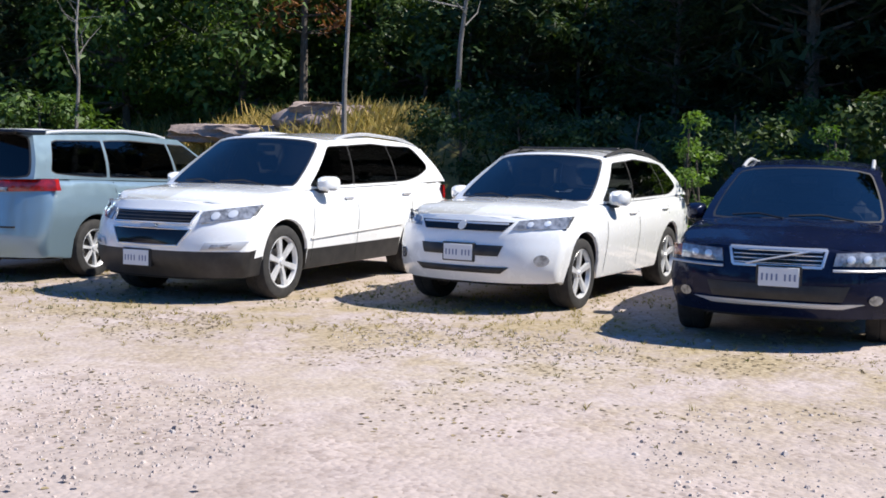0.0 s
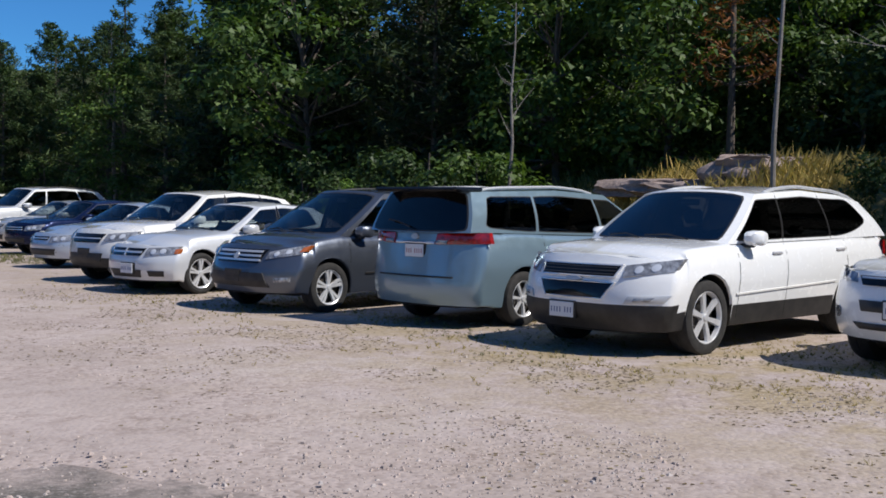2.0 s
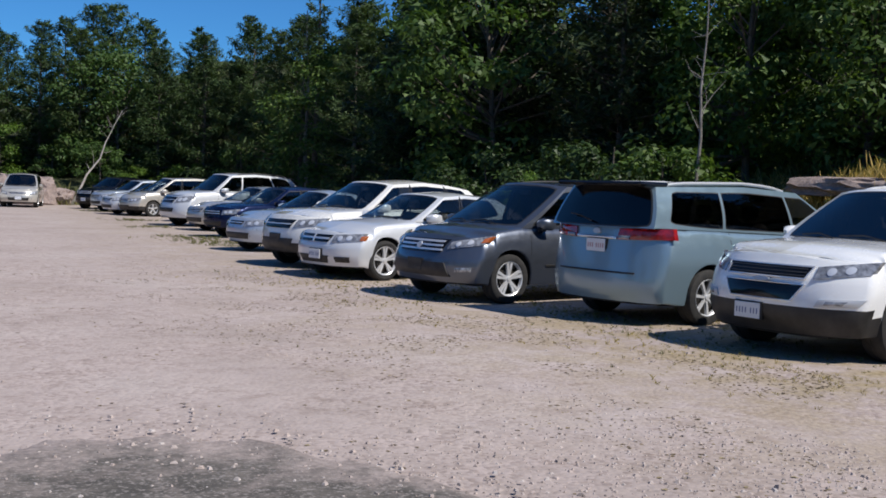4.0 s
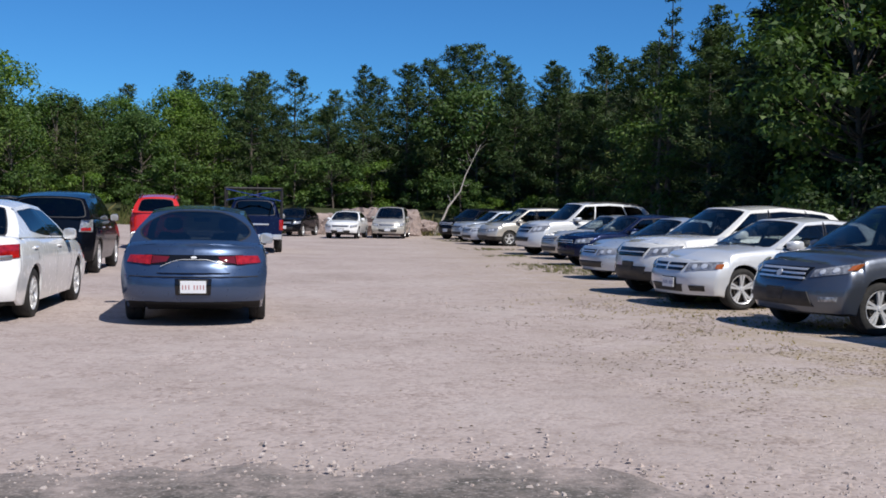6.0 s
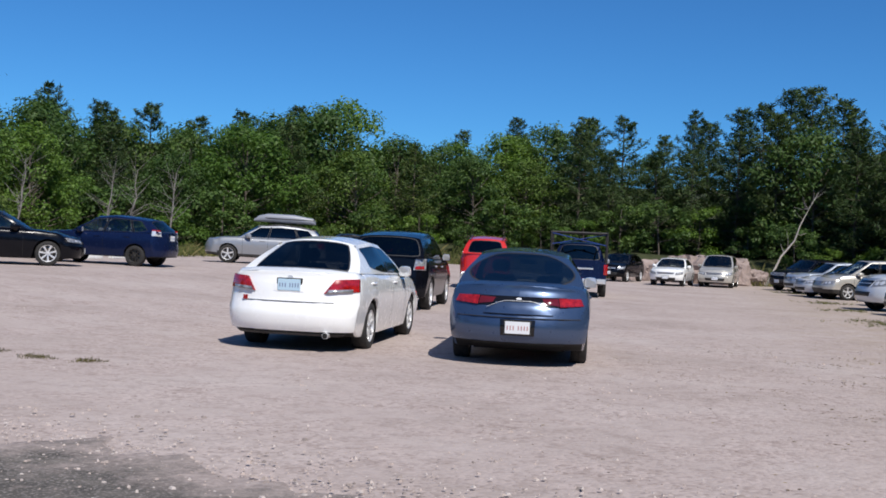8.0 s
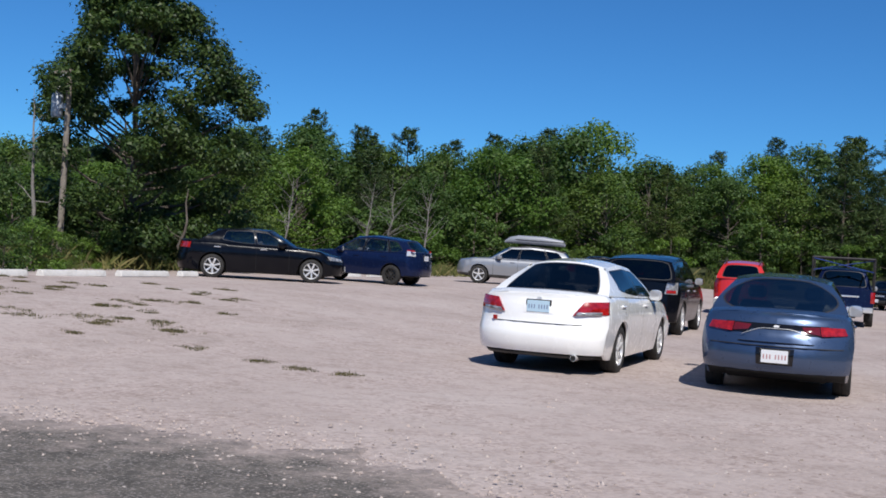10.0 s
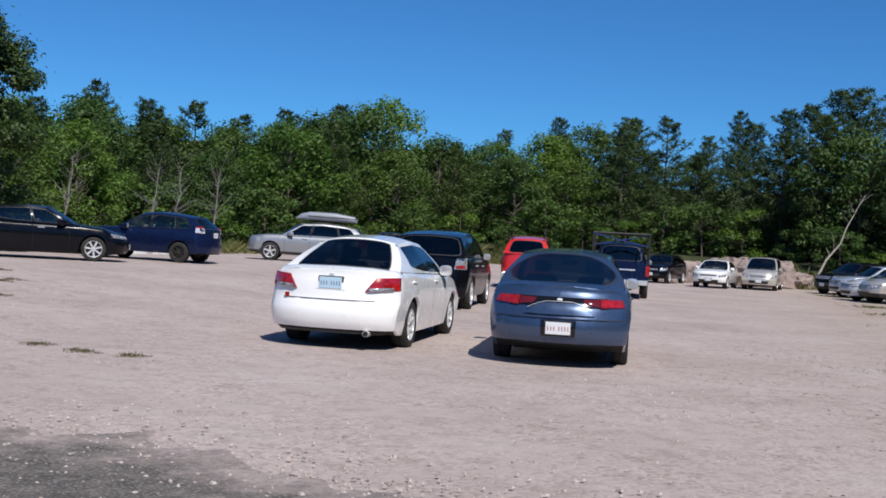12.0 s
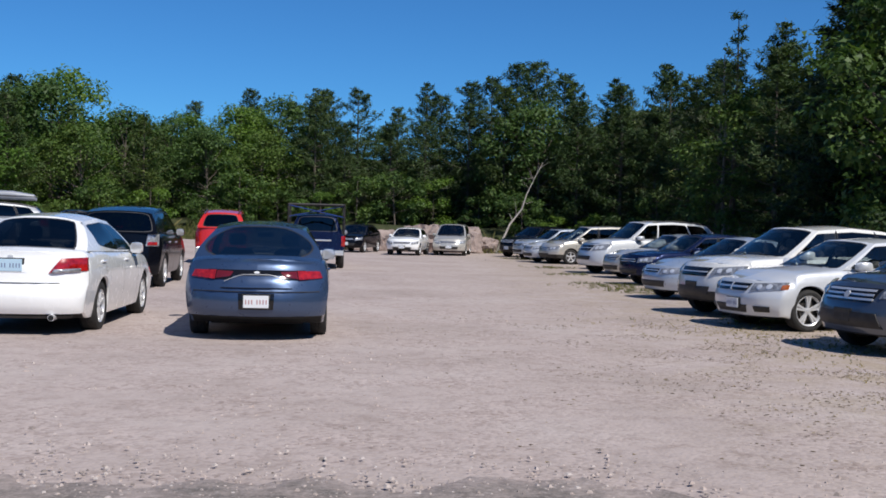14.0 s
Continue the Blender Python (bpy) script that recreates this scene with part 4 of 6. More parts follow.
scatter("lot_weeds", WEED_MAT, 1300, left_weeds, tuft_shape(10, 6, 2.6, 2.2), "scattered green and brown weeds on the raised gravel")
scatter("edge_weeds", GREEN_GRASS, 1500, lambda: (rng.uniform(-31, -22.5), rng.uniform(14, 66), rng.uniform(0.3, 0.7)), tuft_shape(14, 7, 1.4, 0.45), "tall weeds along the edge of the lot")
scatter("end_weeds", GREEN_GRASS, 900, lambda: (rng.uniform(-24, 8), rng.uniform(65.5, 71), rng.uniform(0.3, 0.7)), tuft_shape(10, 8), "tall weeds at the far end of the lot")


# ---- rocks ----
def rock(name, x, y, z, sx, sy, sz, seed, label, turn=0.0):
    bm = bmesh.new()
    bmesh.ops.create_icosphere(bm, subdivisions=4, radius=1)
    for v in bm.verts:
        p = v.co.copy()
        d = 1 + 0.28 * noise.noise(p * 1.3 + Vector((seed, 0, 0))) + 0.12 * noise.noise(p * 3.5 + Vector((0, seed, 0)))
        d += 0.10 * (1 - abs(noise.noise(p * 5 + Vector((0, 0, seed))))) + 0.05 * noise.noise(p * 13 + Vector((seed, 1, 0)))
        q = p * d
        crack = max(0.0, 0.10 - abs(noise.noise(p * 1.7 + Vector((seed, 5, 2))))) * 1.6
        q = q * (1 - crack)
        q.z = max(-0.5, min(q.z, 0.62 + 0.22 * noise.noise(p * 2 + Vector((seed, seed, 0)))))
        v.co = Vector((q.x * sx, q.y * sy, q.z * sz))
    me = bpy.data.meshes.new(name)
    bm.to_mesh(me)
    bm.free()
    me.materials.append(GRANITE)
    me.shade_smooth()
    me.set_sharp_from_angle(angle=radians(32))
    ob = new(name, me)
    ob.matrix_basis = pose(x, y, rise(x, y) + z, 0, 0, turn)
    return tagged(ob, label, "rock", "rocks")


rock("rock_outcrop", 17.1, 17.7, 0.05, 0.8, 1.9, 0.36, 1, "weathered pink granite outcrop on the grassy bank", 40)
rock("rock_outcrop", 18.0, 16.2, 0.0, 0.9, 1.4, 0.60, 4, "weathered pink granite outcrop on the grassy bank", 55)
for k, (x, y, s) in enumerate(((-3.7, 66.4, 1.5), (-2.0, 66.4, 1.3), (-0.5, 66.8, 1.9), (1.0, 66.5, 1.9), (2.5, 66.6, 1.1), (-5.2, 67.8, 1.3))):
    rock("boulder", x, y, 0.3 * s, 1.05 * s, 0.8 * s, 0.8 * s, 10 + k * 3, "pinkish granite boulder at the edge of the lot", 37 * k)

# ---- wheel stops ----
def wheel_stop(x, y, turn, length):
    h = length / 2
    sec = [(-0.10, 0.0), (-0.10, 0.06), (-0.065, 0.14), (0.065, 0.14), (0.10, 0.06), (0.10, 0.0)]
    vs = [(a * q, b, z * (1 if q == 1 else 0.9)) for a, q in ((-h, 1), (-h + 0.03, 1.0), (h - 0.03, 1.0), (h, 1)) for b, z in sec]
    vs = [(x_, y_ * (0.85 if i // 6 in (0, 3) else 1), z_ * (0.93 if i // 6 in (0, 3) else 1)) for i, (x_, y_, z_) in enumerate(vs)]
    fs = [(i * 6 + k, i * 6 + (k + 1) % 6, (i + 1) * 6 + (k + 1) % 6, (i + 1) * 6 + k) for i in range(3) for k in range(6)] + [(5, 4, 3, 2, 1, 0), (18, 19, 20, 21, 22, 23)]
    ob = part("wheel_stop", vs, fs, CONCRETE, smooth=25)
    ob.matrix_basis = pose(x, y, rise(x, y) + 0.01, 0, 0, turn)
    tagged(ob, "white concrete wheel stop lying on gravel", "wheel stop", "wheel stops")


for x, y, turn, ln in ((-18.3, 13.8, 96, 2.3), (-18.6, 16.3, 97, 2.3), (-18.9, 18.9, 96, 2.5), (-19.2, 21.6, 97, 2.4), (-19.5, 23.7, 98, 0.9), (-20.9, 34.2, 92, 2.4), (-21.1, 37.2, 93, 2.4)):
    wheel_stop(x, y, turn + 1.5 * math.sin(5 * y), ln * 0.9)

# ---- utility pole ----
POLE = mottled("weathered_pole", [(0.3, (0.14, 0.12, 0.10)), (0.6, (0.27, 0.24, 0.20)), (0.8, (0.36, 0.33, 0.29))], 6, 0.9, 0.01)
GREY_METAL = material("grey_metal", (0.38, 0.42, 0.46), 0.45, 0.3)
px, py = -24.9, 24.3
pole = thing("utility_pole", pose(px, py, rise(px, py) - 0.85), "weathered wooden utility pole with a grey transformer", "utility pole")
part("post", *tube([(0, 0, 0), (0, 0, 3.5), (0, 0, 6.75)], [0.10, 0.09, 0.075], 12), POLE, pole)
tr = part("transformer", *tube([(-0.34, -0.1, 5.3), (-0.34, -0.1, 5.36), (-0.34, -0.1, 5.96), (-0.34, -0.1, 6.05)], [0.15, 0.17, 0.17, 0.11], 16), GREY_METAL, pole)
part("bushing", *tube([(-0.34, -0.1, 6.05), (-0.34, -0.1, 6.25)], 0.05, 8), CONCRETE, tr)
part("bracket", *block(-0.2, 0.0, -0.14, 0.0, 5.55, 5.7, 0.01), GREY_METAL, pole)
part("cutout", *tube([(-0.3, -0.1, 6.4), (-0.2, -0.05, 6.62)], 0.04, 8), GREY_METAL, pole)
part("crossarm", *block(-0.6, 0.15, -0.06, 0.06, 6.62, 6.72, 0.01), POLE, pole)
# ---- trees ----
BARK = mottled("bark", [(0.3, (0.05, 0.04, 0.032)), (0.55, (0.13, 0.11, 0.09)), (0.8, (0.24, 0.22, 0.19))], 5, 0.95, 0.03)
BARK_PALE = mottled("pale_bark", [(0.3, (0.20, 0.18, 0.16)), (0.55, (0.42, 0.39, 0.35)), (0.8, (0.60, 0.57, 0.52))], 5, 0.9, 0.02)
BARK_GREY = mottled("grey_bark", [(0.3, (0.12, 0.11, 0.10)), (0.55, (0.24, 0.225, 0.205)), (0.8, (0.36, 0.34, 0.31))], 5, 0.9, 0.02)
LEAF = island_material("maple_leaf", [(0.0, (0.035, 0.07, 0.017)), (0.35, (0.056, 0.108, 0.025)), (0.7, (0.078, 0.14, 0.034)), (0.95, (0.10, 0.155, 0.045))], 0.55, 0.28, 0.3)
LEAF_BRIGHT = island_material("light_leaf", [(0.0, (0.065, 0.125, 0.022)), (0.4, (0.09, 0.17, 0.03)), (0.8, (0.125, 0.21, 0.045))], 0.55, 0.36, 0.3)
LEAF_OAK_SHADE = island_material("oak_and_shade_leaf", [(0.0, (0.017, 0.036, 0.011)), (0.35, (0.032, 0.064, 0.016)), (0.7, (0.052, 0.09, 0.023)), (0.95, (0.068, 0.105, 0.032))], 0.5, 0.22, 0.22)
NEEDLE = island_material("pine_needle", [(0.0, (0.032, 0.058, 0.021)), (0.4, (0.05, 0.086, 0.029)), (0.8, (0.074, 0.118, 0.04)), (0.97, (0.10, 0.13, 0.052))], 0.65, 0.22, 0.3)


def leaf_mesh(name, centres, normals, sizes, mat, aspect=0.62, r=None):
    """One pointed leaf at each centre."""
    n = len(centres)
    nrm = normals / (np.linalg.norm(normals, axis=1, keepdims=True) + 1e-9)
    rnd = r.normal(size=(n, 3))
    u = np.cross(nrm, rnd)
    u /= np.linalg.norm(u, axis=1, keepdims=True) + 1e-9
    w = np.cross(nrm, u)
    s = sizes[:, None]
    v = np.empty((n, 3, 3))
    v[:, 0] = centres - u * s * 0.4 + w * s * aspect * 0.5
    v[:, 1] = centres - u * s * 0.4 - w * s * aspect * 0.5
    v[:, 2] = centres + u * s * 0.6 - nrm * s * 0.12
    me = bpy.data.meshes.new(name)
    me.from_pydata(v.reshape(-1, 3), [], np.arange(3 * n).reshape(-1, 3).tolist())
    me.materials.append(mat)
    return me


def broadleaf(H, width, leaves, size, seed, mat, low=0.12, clumps=60, bark=None, flat=1.0, puff=1.0):
    """Meshes of a broad-leaved tree: trunk with limbs, and a crown of leaf clumps with gaps."""
    r = np.random.default_rng(seed)
    lean = r.normal(0, 0.03 * H, 2)
    trunk = [(lean[0] * t * t + 0.06 * math.sin(5 * t + seed), lean[1] * t * t, H * 0.9 * t) for t in np.linspace(0, 1, 9)]
    rad = [0.012 * H * (1 - 0.88 * t) + 0.015 for t in np.linspace(0, 1, 9)]
    pieces = [tube(trunk, rad, 9)]
    cs, rs = [], []
    for k in range(clumps):
        z = low + (1 - low) * r.random() ** 0.85
        prof = math.sin(math.pi * min(0.97, (z - low) / (1 - low) * 0.80 + 0.17)) ** 0.7
        a = r.uniform(0, 2 * math.pi)
        d = width / 2 * prof * (0.35 + 0.65 * math.sqrt(r.random())) * (1 + 0.25 * math.sin(3 * a + seed))
        t = min(0.98, z)
        c = np.array((lean[0] * t * t + d * math.cos(a), lean[1] * t * t + d * math.sin(a), H * z * 0.96))
        cs.append(c)
        rs.append(width * r.uniform(0.10, 0.19) * puff)
        if k % 2 == 0:
            t0 = max(0.1, z * 0.72)
            b = np.array((lean[0] * t0 * t0, lean[1] * t0 * t0, H * 0.9 * t0))
            mid = b * 0.45 + c * 0.55 + np.array((0, 0, -0.02 * H))
            q = 0.0045 * H * (1.15 - t0)
            pieces.append(tube([b, mid, c], [q * 1.3, q, q * 0.4], 5))
    cs, rs = np.array(cs), np.array(rs)
    pick = r.integers(0, clumps, leaves)
    dirs = r.normal(size=(leaves, 3))
    dirs /= np.linalg.norm(dirs, axis=1, keepdims=True)
    rad_ = rs[pick] * (0.35 + 0.65 * r.random(leaves) ** 0.5) * (1 + 0.35 * r.normal(size=leaves) * (r.random(leaves) < 0.25))
    pos = cs[pick] + dirs * rad_[:, None] * np.array((1, 1, 0.62 * flat))
    pos[:, 2] = np.maximum(pos[:, 2], 0.15)
    nrm = dirs * 0.75 + r.normal(size=(leaves, 3)) * 0.38 + np.array((0, 0, 0.6))
    return (join(*pieces), bark or BARK, leaf_mesh("crown", pos, nrm, size * r.uniform(0.6, 1.35, leaves), mat, 0.66, r))


def pine(H, width, seed, mat, size=0.3, step=0.42, per=5, low=0.10, thin=1.0):
    """Meshes of a white pine: straight trunk, whorls of rising branches with needle sprays."""
    r = np.random.default_rng(seed)
    pieces = [tube([(0.03 * math.sin(seed + 3 * t), 0.03 * math.cos(4 * t), H * 0.985 * t) for t in np.linspace(0, 1, 9)], [0.014 * H * (1 - 0.93 * t) + 0.008 for t in np.linspace(0, 1, 9)], 8)]
    pos, nrm = [], []
    z = low * H
    while z < H * 0.985:
        q = z / H
        full = width / 2 * (1.0 - q) ** 0.75 * min(1.0, 0.55 + q * 1.6) + 0.16
        gone = r.random() < 0.10
        for k in range(per):
            if gone and k > 1:
                continue
            a = 2 * math.pi * k / per + r.uniform(-0.6, 0.6) + z * 1.7
            ln = full * r.uniform(0.55, 1.25)
            up = r.uniform(0.05, 0.35) + 0.5 * q
            tip = np.array((math.cos(a) * ln, math.sin(a) * ln, z + ln * up))
            base = np.array((0, 0, z))
            mid = base * 0.45 + tip * 0.55 - np.array((0, 0, 0.07 * ln))
            if ln > 0.5:
                pieces.append(tube([base, mid, tip], [0.012 + 0.012 * ln, 0.008 + 0.006 * ln, 0.004], 4))
            m = int((10 + 26 * ln) * thin)
            t = r.uniform(0.22, 1.03, m) ** 0.8
            p = base * ((1 - t) ** 2)[:, None] + 2 * mid * (t * (1 - t))[:, None] + tip * (t * t)[:, None]
            side = np.array((-math.sin(a), math.cos(a), 0))
            p = p + side * (r.normal(0, 0.15 * ln + 0.05, m) * (0.5 + 0.6 * np.sin(math.pi * np.minimum(t, 1))))[:, None] + np.column_stack((r.normal(0, 0.05, m), r.normal(0, 0.05, m), r.normal(0.05, 0.07 + 0.03 * ln, m)))
            pos.append(p)
            nrm.append(r.normal(size=(m, 3)) * 0.42 + np.array((0, 0, 0.9)) + np.array((math.cos(a), math.sin(a), 0)) * 0.2)
        z += step * r.uniform(0.75, 1.3)
    pos, nrm = np.concatenate(pos), np.concatenate(nrm)
    return (join(*pieces), BARK, leaf_mesh("crown", pos, nrm, size * r.uniform(0.6, 1.3, len(pos)), mat, 0.22, r))


def plant(kind, meshes, x, y, scale, turn, label, category, group, z=0.0, squash=1.0):
    """A tree of its own with trunk and crown; trees of a kind share their meshes."""
    (tv, tf), bark, crown = meshes[0], meshes[1], meshes[2]
    t = thing(kind, pose(x, y, rise(x, y) - 0.12 + z, 0, 0, turn) @ Matrix.Diagonal((scale, scale, scale * squash, 1)), label, category, group)
    if len(meshes) < 4:
        meshes.append(part("trunk", tv, tf, bark, t))
    else:
        k = new("trunk", meshes[3].data)
        k.parent = t
    cr = new("crown", crown)
    cr.parent = t
    return t


near_leafy = [list(broadleaf(8.0, 5.6, 11000, 0.185, 11 + k, LEAF, 0.05, 80)) for k in range(3)]
near_bright = [list(broadleaf(7.0, 4.4, 12000, 0.15, 31 + k, LEAF_BRIGHT, 0.05, 60)) for k in range(2)]
far_leafy = [list(broadleaf(9.0, 7.2, 9800, 0.23, 51 + k, LEAF, 0.03, 75)) for k in range(3)]
far_bright = [list(broadleaf(9.0, 7.4, 9800, 0.23, 71 + k, LEAF_BRIGHT, 0.03, 75)) for k in range(2)]
pines = [list(pine(11.0, 7.4, 91 + k, NEEDLE, 0.43, 0.59, 5, 0.05, 1.5)) for k in range(4)]
dark_pines = [list(pine(12.0, 7.0, 101 + k, NEEDLE, 0.40, 0.53, 5, 0.03, 1.8)) for k in range(2)]
# darker copy of the pine needle, with shade put into its colour
NEEDLE_SHADED = island_material("shaded_needle", [(0.0, (0.016, 0.03, 0.014)), (0.5, (0.03, 0.052, 0.02)), (0.9, (0.055, 0.08, 0.03))], 0.6, 0.15, 0.2)
shaded_pines = [list(pine(12.0, 7.0, 181 + k, NEEDLE_SHADED, 0.48, 0.54, 5, 0.02, 1.25)) for k in range(2)]
shrubs = [list(broadleaf(2.8, 3.2, 2600, 0.15, 121 + k, (LEAF, LEAF_BRIGHT)[k % 2], 0.02, 26)) for k in range(4)]
# shrubs in the oak's dark leaf colour, which stands in for shade
shaded_shrubs = [list(broadleaf(2.8, 3.2, 4200, 0.12, 131 + k, LEAF_OAK_SHADE, 0.02, 26)) for k in range(2)]
sapling = list(broadleaf(3.0, 1.5, 1500, 0.09, 141, LEAF_BRIGHT, 0.05, 24))

rt = random.Random(8)


def azimuth(az, d):
    a = radians(az)
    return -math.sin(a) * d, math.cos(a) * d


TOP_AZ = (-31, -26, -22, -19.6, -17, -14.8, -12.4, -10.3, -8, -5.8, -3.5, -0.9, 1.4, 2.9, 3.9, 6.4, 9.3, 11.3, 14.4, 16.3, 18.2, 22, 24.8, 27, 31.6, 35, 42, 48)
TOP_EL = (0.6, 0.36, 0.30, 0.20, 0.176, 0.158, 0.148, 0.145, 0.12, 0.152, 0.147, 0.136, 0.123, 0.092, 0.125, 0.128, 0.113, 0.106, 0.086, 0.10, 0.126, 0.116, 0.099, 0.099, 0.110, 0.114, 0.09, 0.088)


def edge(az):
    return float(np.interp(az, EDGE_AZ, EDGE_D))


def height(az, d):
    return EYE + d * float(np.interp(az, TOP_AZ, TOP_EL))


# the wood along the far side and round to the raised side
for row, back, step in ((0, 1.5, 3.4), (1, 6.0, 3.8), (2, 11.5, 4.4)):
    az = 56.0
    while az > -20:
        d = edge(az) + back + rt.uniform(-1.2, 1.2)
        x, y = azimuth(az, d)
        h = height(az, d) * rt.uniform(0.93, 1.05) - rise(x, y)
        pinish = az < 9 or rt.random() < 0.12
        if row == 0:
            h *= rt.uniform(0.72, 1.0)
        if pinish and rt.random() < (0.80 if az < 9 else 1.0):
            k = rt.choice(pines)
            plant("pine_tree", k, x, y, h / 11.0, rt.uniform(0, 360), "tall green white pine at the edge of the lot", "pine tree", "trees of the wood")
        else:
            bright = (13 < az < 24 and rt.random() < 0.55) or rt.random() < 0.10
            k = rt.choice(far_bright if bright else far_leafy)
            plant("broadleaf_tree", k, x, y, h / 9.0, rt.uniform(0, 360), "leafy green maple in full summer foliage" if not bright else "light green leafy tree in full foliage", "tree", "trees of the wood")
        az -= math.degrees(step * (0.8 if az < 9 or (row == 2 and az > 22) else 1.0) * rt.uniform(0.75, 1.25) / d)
# low growth in front of that wood
az = 56.0
while az > -12:
    d = edge(az) - 0.8 + rt.uniform(-1.0, 1.5)
    x, y = azimuth(az, d)
    plant("shrub", rt.choice(shrubs), x, y, rt.uniform(0.7, 1.4), rt.uniform(0, 360), "dense green shrub at the edge of the wood", "shrub", "shrubs")
    az -= math.degrees(rt.uniform(1.8, 3.4) / d)
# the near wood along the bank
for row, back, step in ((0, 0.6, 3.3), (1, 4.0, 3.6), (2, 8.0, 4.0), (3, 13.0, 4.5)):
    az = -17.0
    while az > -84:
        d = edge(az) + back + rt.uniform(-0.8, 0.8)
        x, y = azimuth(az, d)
        # back rows and the end past -68 are raised to shade the front rows
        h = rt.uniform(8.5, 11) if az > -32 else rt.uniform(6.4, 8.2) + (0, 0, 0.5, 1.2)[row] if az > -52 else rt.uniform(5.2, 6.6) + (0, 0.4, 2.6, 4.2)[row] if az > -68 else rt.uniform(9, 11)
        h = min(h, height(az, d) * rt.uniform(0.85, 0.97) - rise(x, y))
        if az > -36 and rt.random() < 0.9:
            plant("pine_tree", rt.choice(shaded_pines if az < -25 else dark_pines), x, y, h / 12.0, rt.uniform(0, 360), "large dark white pine with dense branches", "pine tree", "trees of the wood")
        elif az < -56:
            # needles coloured as if shaded, where the wood lies dark
            plant("pine_tree", rt.choice(shaded_pines), x, y, h / 12.0, rt.uniform(0, 360), "large dark white pine with dense branches", "pine tree", "trees of the wood")
        else:
            # lighter leaf colour stands in for sunlight on this stretch
            bright = rt.random() < 0.6 and -56 < az < -33
            plant("broadleaf_tree", rt.choice(near_bright if bright else near_leafy), x, y, h / (7.0 if bright else 8.0), rt.uniform(0, 360), "leafy green maple on the bank", "tree", "trees of the wood")
        az -= math.degrees(step * rt.uniform(0.75, 1.25) / d)
for az, d, s in ((-30.5, 25.5, 1.1), (-27.5, 27, 1.0), (-24, 31, 1.1), (-33, 24.5, 1.0), (-54, 19.5, 0.7), (-57, 18.5, 0.7), (-60, 18.0, 0.6), (-63, 17.5, 0.7), (-68, 17, 0.7), (-73, 16.5, 0.8), (-44, 22.3, 0.35), (-34.5, 25.5, 0.8)):
    x, y = azimuth(az, d)
    plant("shrub", rt.choice(shrubs if -50 < az < -32 else shaded_shrubs), x, y, s, rt.uniform(0, 360), "dense green shrub on the bank", "shrub", "shrubs")
for az, d, s in ((-65.4, 14.6, 0.75), (-66.4, 15.0, 0.6), (-73.0, 14.2, 0.7), (-26.3, 22.5, 0.7), (-25.4, 23.4, 0.6)):
    x, y = azimuth(az, d)
    plant("sapling", sapling, x, y, s, rt.uniform(0, 360), "slim light green sapling behind the cars", "sapling", "saplings")

NEEDLE_DEAD = island_material("dead_needle", [(0.0, (0.10, 0.04, 0.02)), (0.5, (0.20, 0.085, 0.04)), (0.9, (0.26, 0.13, 0.07))], 0.8, 0.2)
brown = list(pine(9.0, 3.2, 171, NEEDLE_DEAD, 0.3, 0.45, 4, 0.3, 0.9))
plant("pine_tree", brown, *azimuth(-45.8, 27.0), 0.85, 0, "dead pine with rust-brown needles", "pine tree", "trees of the wood")
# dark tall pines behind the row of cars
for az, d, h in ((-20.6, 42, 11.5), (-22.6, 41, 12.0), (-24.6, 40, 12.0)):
    plant("pine_tree", rt.choice(shaded_pines), *azimuth(az, d), h / 12.0, rt.uniform(0, 360), "large dark white pine with dense branches", "pine tree", "trees of the wood")
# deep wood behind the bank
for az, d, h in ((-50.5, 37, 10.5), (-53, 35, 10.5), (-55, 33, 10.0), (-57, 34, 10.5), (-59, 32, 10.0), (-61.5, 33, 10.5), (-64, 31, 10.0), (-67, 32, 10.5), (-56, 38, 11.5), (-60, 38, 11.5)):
    plant("pine_tree", rt.choice(shaded_pines), *azimuth(az, d), h / 12.0, rt.uniform(0, 360), "large dark white pine with dense branches", "pine tree", "trees of the wood")
for az, d, s in ((-52, 27, 1.3), (-54.5, 26, 1.3), (-57, 25.5, 1.3), (-60, 25, 1.2), (-63, 25, 1.3), (-66, 24, 1.2)):
    plant("shrub", rt.choice(shaded_shrubs), *azimuth(az, d), s, rt.uniform(0, 360), "dense green shrub on the bank", "shrub", "shrubs")
# tall unseen pines added beyond the row, on the sunny side, to cast shade
for az, d in ((-84, 21), (-88, 24), (-92, 21.5), (-86, 27), (-91, 28), (-81, 25), (-79, 29), (-96, 24), (-100, 22)):
    x, y = azimuth(az, d)
    plant("pine_tree", rt.choice(dark_pines), x, y, rt.uniform(0.9, 1.05), rt.uniform(0, 360), "large dark white pine with dense branches", "pine tree", "trees of the wood")
leggy = list(pine(11.0, 2.4, 175, NEEDLE, 0.34, 0.5, 4, 0.55, 1.6))
plant("pine_tree", leggy, *azimuth(-15.0, 53.0), 1.02, 40, "tall leggy pine with a sparse windswept top", "pine tree", "trees of the wood")
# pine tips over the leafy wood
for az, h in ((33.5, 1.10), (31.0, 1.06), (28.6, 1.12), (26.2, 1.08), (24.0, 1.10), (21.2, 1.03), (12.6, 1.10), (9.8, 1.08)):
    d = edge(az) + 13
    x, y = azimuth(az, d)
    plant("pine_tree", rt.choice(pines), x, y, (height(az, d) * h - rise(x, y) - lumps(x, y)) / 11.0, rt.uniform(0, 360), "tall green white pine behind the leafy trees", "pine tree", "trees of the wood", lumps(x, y))
